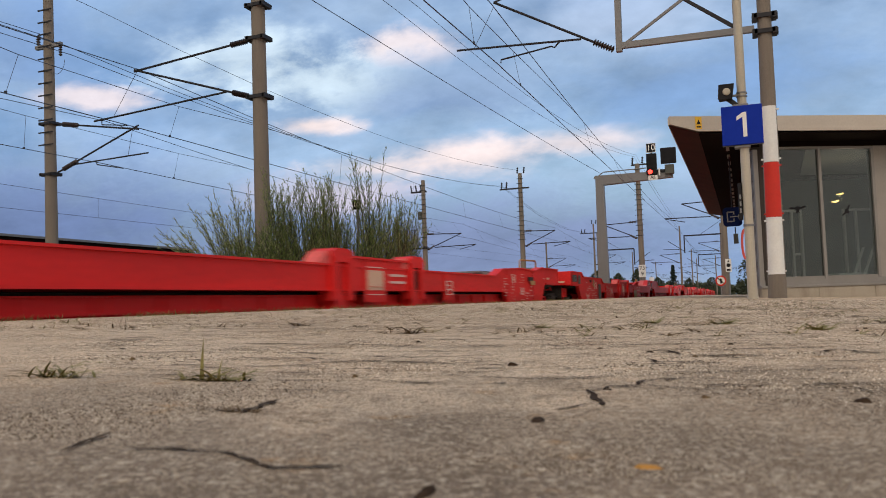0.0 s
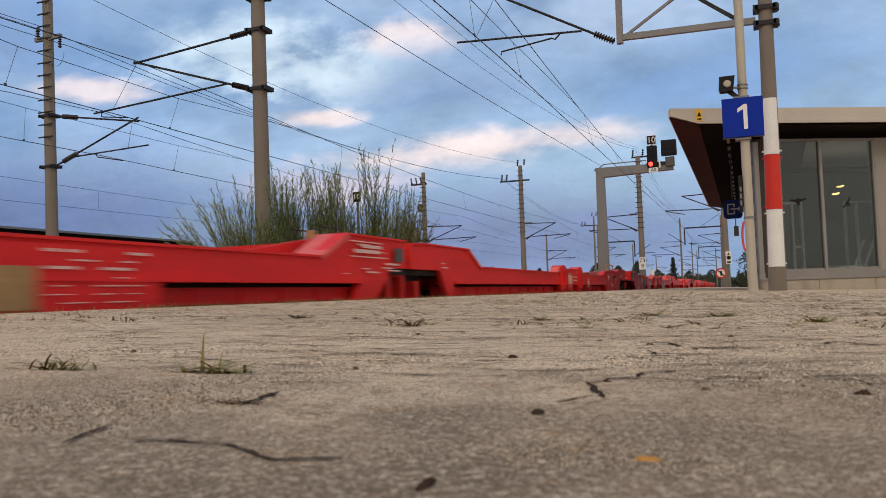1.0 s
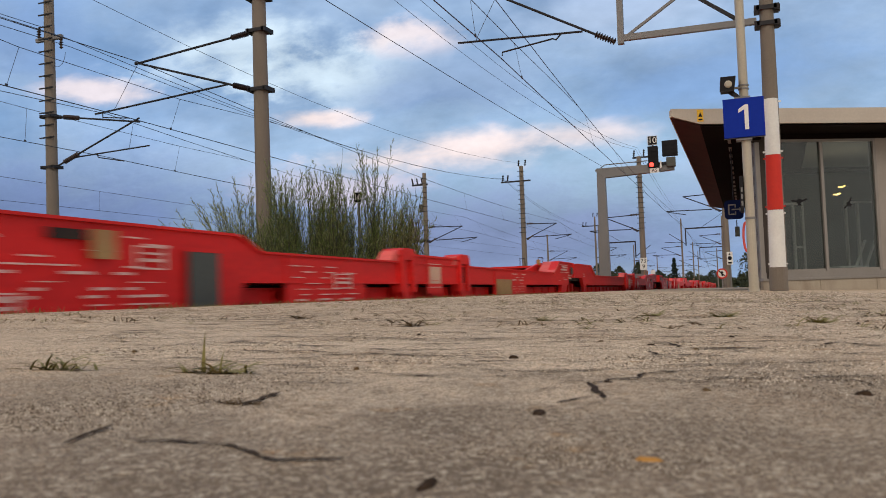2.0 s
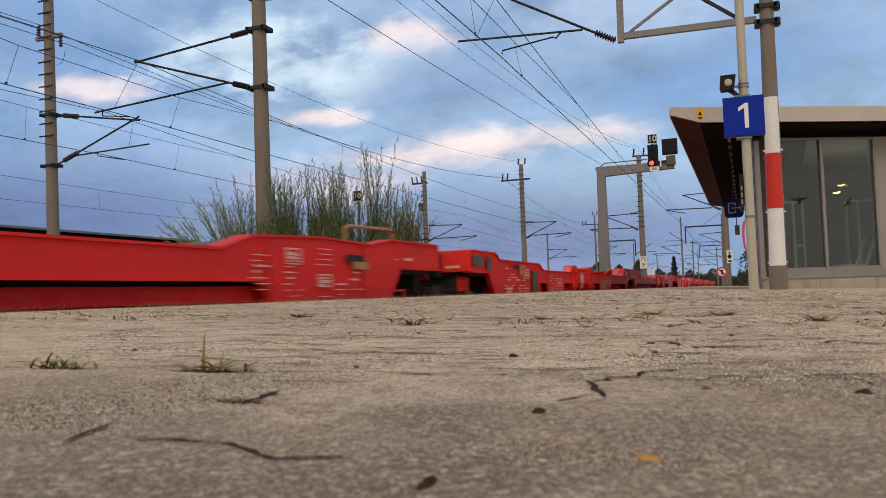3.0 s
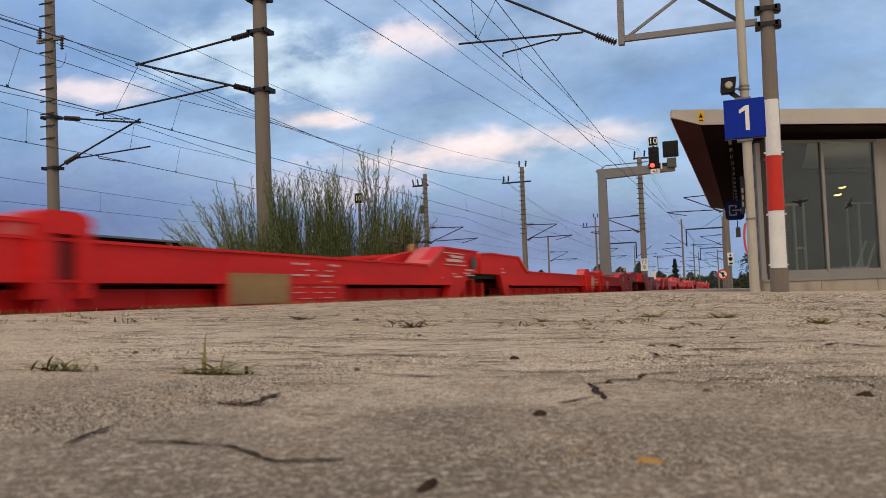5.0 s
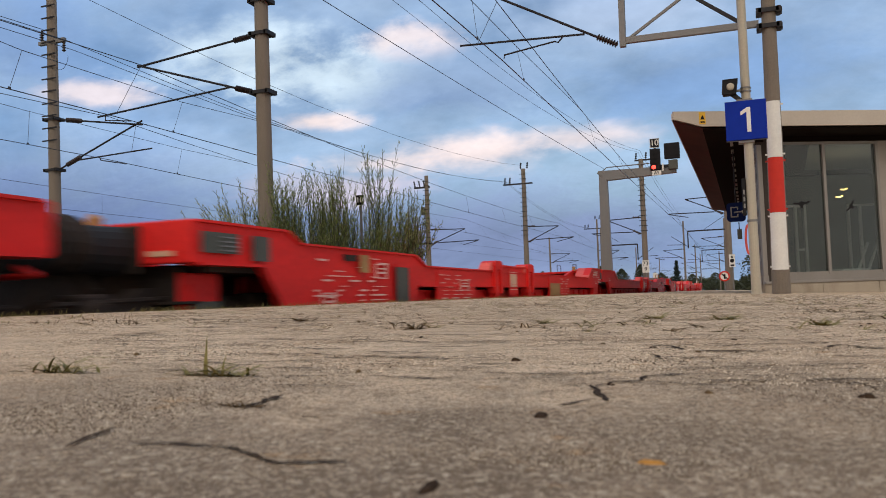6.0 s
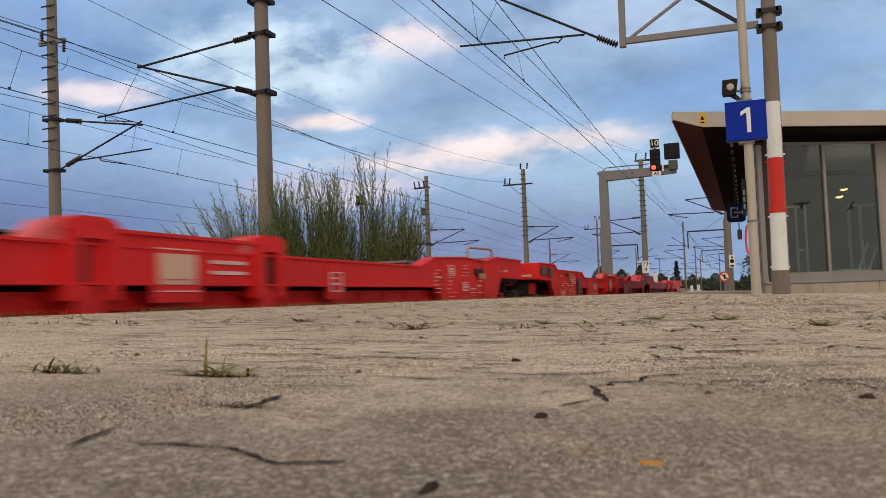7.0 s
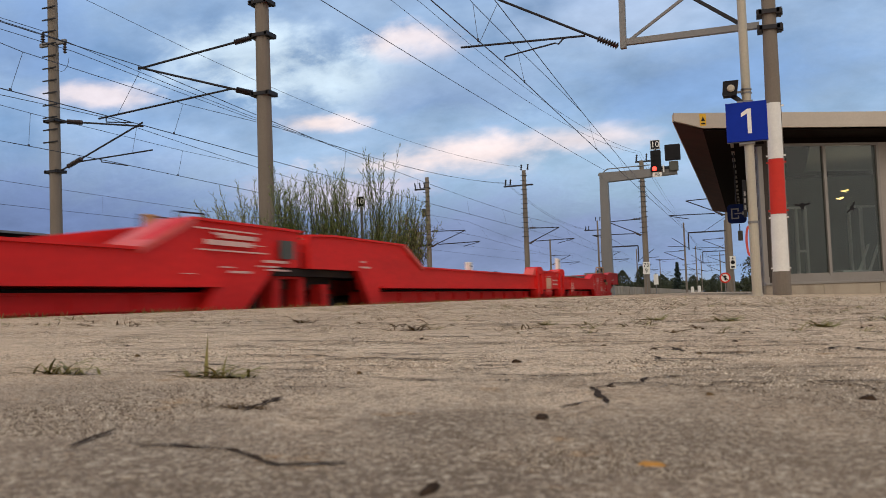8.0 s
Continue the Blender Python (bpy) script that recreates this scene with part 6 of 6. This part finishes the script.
def build_distance():
    for i, (x, y, h, r, c) in enumerate(((-28, 170, 6.5, 3.0, False), (-21, 150, 5.2, 2.2, False), (-19.5, 165, 6.3, 1.5, False), (-15.4, 200, 8.0, 2.6, True), (-33, 140, 5.0, 2.2, False),
                                         (-12.5, 210, 5.0, 2.5, False), (-40, 135, 5.5, 2.5, False), (-9.0, 260, 6, 4, False), (1.8, 110, 6.2, 3.4, False), (4.6, 100, 5.5, 2.6, False), (-13.4, 90, 3.0, 1.2, False), (-24, 160, 4.6, 2.6, False), (-17.5, 185, 5.0, 2.4, False), (-11, 190, 3.6, 2.2, False), (-8.0, 215, 4.2, 2.6, False), (-6, 240, 5, 3, False), (7.5, 115, 7.0, 3.2, False))):
        build_tree(x, y, h, r, CONIFER if c else FAR_LEAF, "dark conifer beyond the tracks" if c else "leafy tree beyond the tracks", c, 20 + i)
    rnd = random.Random(3)
    bm = B()
    for i in range(16000):
        x = rnd.uniform(-200, 60)
        y = 330 + rnd.uniform(-14, 14) + 0.1 * abs(x)
        top = 4.6 + 2.4 * noise.noise((x * 0.05, 0.3, 0)) + 1.6 * noise.noise((x * 0.31, 1.3, 0))
        z = -0.9 + top * rnd.random() ** 0.8
        d = [Vector((rnd.uniform(-1, 1), rnd.uniform(-1, 1), rnd.uniform(-1, 1))) * 1.2 for _ in range(3)]
        bm.faces.new([bm.verts.new(Vector((x, y, z)) + q) for q in d])
    tagged(part("far_woods", bm, FAR_LEAF), "dark band of distant woodland", "woods", kind="stuff")
    # low wall of concrete panels between posts, beside the far end of the line
    w = empty("low_wall", Matrix(), "low weathered concrete panel wall beside the line", "wall")
    y = 62.0
    while y < 200:
        x0, x1 = -9.3 + bend(y) * 0.25, -9.3 + bend(y + 4) * 0.25
        slope = 0.66 - 0.003 * (y - 62)
        bm = B()
        slab(bm, ((y + 0.12, -0.96), (y + 3.88, -0.96), (y + 3.88, slope), (y + 0.12, slope)), "x", x0 - 0.06, x0 + 0.06)
        part("panel", bm, PLINTH, w)
        part("post", box(B(), x0 - 0.10, x0 + 0.10, y - 0.12, y + 0.12, -0.96, slope + 0.04), PLINTH, w)
        y += 4.0
    # far bracket arms with drop posts over the platform track
    for x, y, s_, tip in ((-1.64, 92.0, -1, -5.75), (-15.4, 95.0, 1, -11.4), (-2.2, 138.0, -1, -6.6)):
        m = concrete_mast(x, y, 8.4, 0.17, 0.12, "distant mast with a bracket arm and drop post")
        bm = box(B(), *sorted((0.0, tip - x)), -0.06, 0.06, 6.30, 6.44)
        part("bracket_boom", bm, IRON, m)
        part("drop_post", box(B(), tip - x - 0.06, tip - x + 0.06, -0.06, 0.06, 4.55, 6.36), IRON, m)
        bm = tube(B(), [(tip - x, 0, 4.7), (tip - x + s_ * 1.7, 0, 5.9)], 0.035, 5)
        tube(bm, [(tip - x + s_ * 0.3, 0, 4.95), (tip - x + s_ * 2.2, 0, 5.0)], 0.03, 5)
        tube(bm, [(0, 0, 8.0), ((tip - x) * 0.6, 0, 6.44)], 0.02, 5)
        part("cantilever", bm, IRON, m)


build_distance()


# ---- weeds, cracks and litter on the platform ----
def blade(bm, rnd, p, h, bend_, w, way=None):
    a = rnd.random() * math.tau if way is None else way
    d = Vector((math.cos(a), math.sin(a), 0))
    s = Vector((-d.y, d.x, 0))
    pts = [Vector(p) + Vector((0, 0, h * k / 3)) + d * bend_ * h * (k / 3) ** 1.8 for k in range(4)]
    l = [bm.verts.new(q + s * w * (1 - k / 3.2)) for k, q in enumerate(pts)]
    r = [bm.verts.new(q - s * w * (1 - k / 3.2)) for k, q in enumerate(pts)]
    for k in range(3):
        bm.faces.new((l[k], l[k + 1], r[k + 1], r[k]))


def star_blade(bm, rnd, p, length, w, side=1.0):
    """A leaf that leaves the root slantwise and arches over."""
    a = rnd.gauss(0, 0.55) + (0 if rnd.random() < 0.5 else math.pi)
    d = Vector((math.cos(a), math.sin(a), 0))
    up = rnd.uniform(0.15, 1.3) * side
    s = Vector((-d.y, d.x, 0))
    l, r = [], []
    for k in range(4):
        t = k / 3
        q = Vector(p) + d * length * t + Vector((0, 0, length * up * (t - 0.62 * t * t)))
        e = w * (1 - t) ** 0.8 * (0.7 + 0.9 * t)
        l.append(bm.verts.new(q + s * e + Vector((0, 0, e * 0.6))))
        r.append(bm.verts.new(q - s * e))
    for k in range(3):
        bm.faces.new((l[k], l[k + 1], r[k + 1], r[k]))


def build_weeds():
    rnd = random.Random(8)

    def tuft(x, y, size, n, mat, flat=1.0, long=False, wide=1.6):
        bm = B()
        for i in range(n):
            px, py = rnd.gauss(0, size * 0.22 * wide), rnd.gauss(0, size * 0.15)
            star_blade(bm, rnd, (px, py, -0.002), size * rnd.uniform(0.5, 1.5), size * 0.095, 1.0 / flat)
        if long:
            blade(bm, rnd, (-size * 0.5, 0, 0), size * 1.75, 0.10, size * 0.13, 1.6)
            blade(bm, rnd, (size * 0.35, 0, 0), size * 0.95, 0.25, size * 0.12, 1.2)
            blade(bm, rnd, (size * 0.6, 0, 0), size * 0.7, 1.2, size * 0.12, 0.4)
        ob = part("weed_tuft", bm, mat)
        ob.location = (x, y, floor_z(x))
        tagged(ob, "small dry grass tuft growing from a platform crack", "weed", "weeds on the platform")
    for x, y, size, n, mat, flat, long, wide in (
            (-0.605, 0.849, 0.028, 60, GRASS, 1.15, True, 3.6), (-0.825, 0.835, 0.029, 46, GRASS, 0.9, False, 3.2), (-0.83, 2.04, 0.034, 36, DEAD, 1.0, False, 1.8),
            (-0.075, 2.82, 0.034, 40, GRASS, 1.0, False, 1.8), (0.178, 2.42, 0.032, 44, GRASS, 0.9, False, 1.8), (-0.30, 2.9, 0.038, 30, GRASS, 1.0, False, 1.6),
            (-0.58, 2.46, 0.028, 30, GRASS, 1.0, False, 1.8), (-1.42, 2.48, 0.036, 30, DEAD, 1.0, False, 1.8), (-0.425, 0.62, 0.016, 60, DEAD, 1.2, False, 6.0),
            (-0.335, 0.585, 0.010, 26, DEAD, 1.4, False, 4.0)):
        tuft(x, y, size, n, mat, flat, long, wide)
    for mat, count in ((GRASS, 240), (DEAD, 620)):
        bm = B()
        for i in range(count):
            y = 2.0 + 12 * rnd.random() ** 1.3
            x = rnd.uniform(-2.7, 0.5) + (y - 2) * rnd.uniform(-0.02, 0.14)
            size, wide = rnd.uniform(0.012, 0.034), rnd.uniform(1.2, 3.4)
            for k in range(rnd.randint(5, 11)):
                px = x + rnd.gauss(0, size * 0.2 * wide)
                star_blade(bm, rnd, (px, y + rnd.gauss(0, size * 0.2), floor_z(px) - 0.003), size * rnd.uniform(0.5, 1.6), size * 0.09)
        tagged(part("platform_weeds", bm, mat), "scattered dry weeds in the platform cracks", "weeds", kind="stuff")
    # grass fringe along the platform edge
    bm = B()
    for i in range(4200):
        y = rnd.uniform(1.5, 16)
        if noise.noise((y * 1.4, 0, 0)) + 0.25 * noise.noise((y * 6, 2, 0)) < rnd.uniform(-0.5, 0.4):
            continue
        x = -3.09 + abs(rnd.gauss(0, 0.05))
        blade(bm, rnd, (x, y, -0.004), rnd.uniform(0.006, 0.036), rnd.uniform(0.3, 1.8), 0.0022)
    tagged(part("edge_grass", bm, GRASS), "sparse dry grass along the platform edge", "grass", kind="stuff")


build_weeds()


def build_cracks():
    rnd = random.Random(4)

    def crack(name, pts, w, mat, label):
        bm = B()
        fine = []
        for a, b in zip(pts, pts[1:]):
            n = max(2, int((Vector(b) - Vector(a)).length / 0.012))
            n = min(n, 40)
            for i in range(n):
                t = i / n
                fine.append(Vector(a).lerp(Vector(b), t) + Vector((rnd.gauss(0, w * 0.5), rnd.gauss(0, w * 0.5))))
        fine.append(Vector(pts[-1]))
        last = None
        for k, p in enumerate(fine):
            e = w * rnd.uniform(0.35, 1.2) * (0.3 if k in (0, len(fine) - 1) else 1)
            q = fine[min(k + 1, len(fine) - 1)] - fine[max(k - 1, 0)]
            s = Vector((-q.y, q.x)).normalized() * e

            def zz(v):
                return floor_z(v.x) + noise.noise((v.x * 0.9, v.y * 0.6, 3.0)) * 0.006 + noise.noise((v.x * 3.1, v.y * 2.3, 7.0)) * 0.0025 + 0.0016
            pair = [bm.verts.new((*(p + s), zz(p + s))), bm.verts.new((*(p - s), zz(p - s)))]
            if last:
                bm.faces.new((last[0], last[1], pair[1], pair[0]))
            last = pair
        tagged(part(name, bm, mat), label, "crack", "cracks in the platform")
    mud = material("crack_soil", (0.046, 0.030, 0.020), 0.95, 0, 0.3, 8, gloss=0.1)
    V = lambda *p: [Vector(q) for q in p]
    jag, faint = "dark jagged crack with soil in the concrete", "faint crack in the concrete"
    crack("platform_crack", V((-0.157, 0.857), (-0.141, 0.803), (-0.122, 0.741)), 0.0036, mud, jag)
    crack("platform_crack", V((-0.152, 0.843), (-0.139, 0.889), (-0.113, 0.913), (-0.112, 0.956), (-0.083, 0.977), (-0.047, 0.987)), 0.0033, mud, jag)
    crack("platform_crack", V((-0.047, 0.987), (0.012, 0.973), (0.062, 0.963), (0.096, 0.93), (0.108, 0.885)), 0.0023, mud, jag)
    crack("platform_crack", V((-0.158, 0.70), (-0.148, 0.722), (-0.132, 0.758)), 0.0020, mud, faint)
    crack("platform_crack", V((-0.413, 0.419), (-0.425, 0.451), (-0.436, 0.49)), 0.0023, mud, faint)
    crack("platform_crack", V((-0.386, 0.441), (-0.356, 0.451), (-0.318, 0.453), (-0.286, 0.435), (-0.26, 0.418), (-0.218, 0.434)), 0.0023, mud, faint)
    crack("platform_crack", V((-0.406, 0.611), (-0.412, 0.646), (-0.418, 0.694)), 0.0043, mud, jag)
    crack("platform_crack", V((-0.201, 0.794), (-0.17, 0.804), (-0.144, 0.811)), 0.0014, mud, faint)
    crack("platform_crack", V((-0.14, 1.284), (-0.121, 1.215), (-0.095, 1.222), (-0.02, 1.212)), 0.0038, mud, faint)
    crack("platform_crack", V((-0.128, 1.481), (-0.103, 1.39)), 0.0058, mud, jag)
    crack("platform_crack", V((-0.779, 1.158), (-0.673, 1.21), (-0.6, 1.167), (-0.434, 1.176)), 0.0032, mud, faint)
    crack("platform_crack", V((-0.468, 0.767), (-0.40, 0.776), (-0.372, 0.784)), 0.0026, mud, faint)
    crack("platform_crack", V((-0.509, 1.157), (-0.404, 1.141), (-0.353, 1.197)), 0.0032, mud, faint)
    crack("platform_crack", V((0.118, 1.511), (0.14, 1.574), (0.198, 1.49)), 0.0043, mud, faint)
    crack("platform_crack", V((-0.367, 1.648), (-0.237, 1.677), (-0.109, 1.705)), 0.0043, mud, faint)
    crack("platform_crack", V((-0.904, 1.509), (-0.816, 1.59), (-0.605, 1.575)), 0.0043, mud, faint)
    crack("platform_crack", V((-1.266, 1.33), (-1.238, 1.394), (-1.1, 1.41)), 0.0043, mud, faint)
    for i in range(46):  # crazing further off
        y = 1.4 + i * 0.17 + rnd.uniform(-0.1, 0.1)
        x = rnd.uniform(-2.5, 0.3) + 0.08 * y
        l = rnd.uniform(0.15, 0.7)
        crack("platform_crack", V((x, y), (x + l * 0.4, y + rnd.uniform(-0.05, 0.08)), (x + l, y + rnd.uniform(-0.08, 0.2))), rnd.uniform(0.002, 0.005), mud, faint)

    bm = B()  # hairlines and worn joints, too many to count
    for i in range(1000):
        y = 0.85 * math.exp(rnd.random() * 2.3)
        x = -0.36 * y + rnd.uniform(-0.6, 0.6) * y
        if x < -3.0:
            continue
        l, w = rnd.uniform(0.012, 0.11) * y, rnd.uniform(0.001, 0.003) * y
        n = rnd.randint(3, 7)
        off, last = 0.0, None
        for k in range(n + 1):
            off += rnd.gauss(0, 0.006 * y)
            px, py = x + 0.94 * l * k / n, y + 0.34 * l * k / n + off
            e = w * (0.15 if k in (0, n) else rnd.uniform(0.4, 1.2))
            z = floor_z(px) + noise.noise((px * 0.9, py * 0.6, 3.0)) * 0.006 + noise.noise((px * 3.1, py * 2.3, 7.0)) * 0.0025 + 0.0015
            pair = [bm.verts.new((px, py + e, z)), bm.verts.new((px, py - e, z))]
            if last:
                bm.faces.new((last[0], last[1], pair[1], pair[0]))
            last = pair
    tagged(part("hairline_cracks", bm, mud), "fine dark hairline cracks in the worn concrete", "cracks", kind="stuff")

    def litter(x, y, sx, sy, h, mat, label, name="leaf_litter"):
        bm = B()
        n = 9
        ring = [(rnd.uniform(0.7, 1.15) * math.cos(k * math.tau / n) * sx, rnd.uniform(0.7, 1.15) * math.sin(k * math.tau / n) * sy) for k in range(n)]
        lo = [bm.verts.new((a, b, 0)) for a, b in ring]
        hi = [bm.verts.new((a * 0.6, b * 0.6, h * rnd.uniform(0.6, 1.2))) for a, b in ring]
        bm.faces.new(hi)
        for k in range(n):
            j = (k + 1) % n
            bm.faces.new((lo[k], lo[j], hi[j], hi[k]))
        ob = part(name, bm, mat)
        z = floor_z(x) + noise.noise((x * 0.9, y * 0.6, 3.0)) * 0.006 + noise.noise((x * 3.1, y * 2.3, 7.0)) * 0.0025
        ob.location = (x, y, z - 0.0005)
        tagged(ob, label, "litter", "litter on the platform")
    litter(-0.057, 0.483, 0.009, 0.006, 0.002, ORANGE_LICHEN, "small orange fallen leaf on the concrete")
    litter(0.04, 0.41, 0.014, 0.006, 0.002, ORANGE_LICHEN, "small orange fallen leaf on the concrete")
    litter(-0.153, 0.388, 0.004, 0.013, 0.003, mud, "dark withered leaf on the concrete")
    litter(-0.157, 0.642, 0.006, 0.014, 0.003, mud, "dark withered leaf on the concrete")
    litter(0.092, 0.818, 0.009, 0.008, 0.004, mud, "dark withered leaf on the concrete")
    litter(-0.31, 1.13, 0.009, 0.008, 0.005, mud, "dark withered leaf on the concrete")
    for i in range(46):
        y = rnd.uniform(0.7, 5)
        x = rnd.uniform(-1.6, 0.6) * (0.35 + y * 0.3)
        litter(x, y, rnd.uniform(0.003, 0.008), rnd.uniform(0.003, 0.008), rnd.uniform(0.002, 0.004), rnd.choice((mud, DEAD)), "tiny dark crumb of dirt on the concrete")


build_cracks()


def build_grit():
    """Loose grains and chips lying on the concrete."""
    rnd = random.Random(77)
    pale = material("pale_grit", (0.78, 0.68, 0.54), 0.9, 0, 0.2, 10, None, 0.4, 30, 0)
    dark = material("dark_grit", (0.11, 0.080, 0.055), 0.9, 0, 0.2, 10, None, 0.4, 30, 0, gloss=0.15)
    for mat, count in ((pale, 30000), (dark, 34000)):
        verts, faces = [], []
        for i in range(count):
            y = 0.45 * math.exp(rnd.random() * 3.3)
            x = -0.44 * y + rnd.uniform(-0.74, 0.74) * y
            if x < -3.05 or y > 12:
                continue
            r = rnd.uniform(0.0006, 0.0014) * (0.5 + 0.6 * y)
            if mat is pale and y < 0.9:
                r *= 0.55
            flat = 0.45 if mat is pale else 0.35
            z = floor_z(x) + noise.noise((x * 0.9, y * 0.6, 3.0)) * 0.006 * (0.3 if y > 12 else 1) + noise.noise((x * 3.1, y * 2.3, 7.0)) * 0.0025
            k = len(verts)
            a = rnd.random() * math.tau
            for j in range(4):
                e = r * rnd.uniform(0.7, 1.5)
                verts.append((x + e * math.cos(a + j * 1.571), y + e * math.sin(a + j * 1.571), z - 0.0004))
            verts.append((x + rnd.uniform(-0.3, 0.3) * r, y, z + r * flat * 2))
            faces += [(k + j, k + (j + 1) % 4, k + 4) for j in range(4)]
        me = bpy.data.meshes.new("grit")
        me.from_pydata(verts, [], faces)
        me.materials.append(mat)
        tagged(new("grit", me), "loose pale grit on the concrete" if mat is pale else "loose dark grit on the concrete", "grit", kind="stuff")


build_grit()

motions()
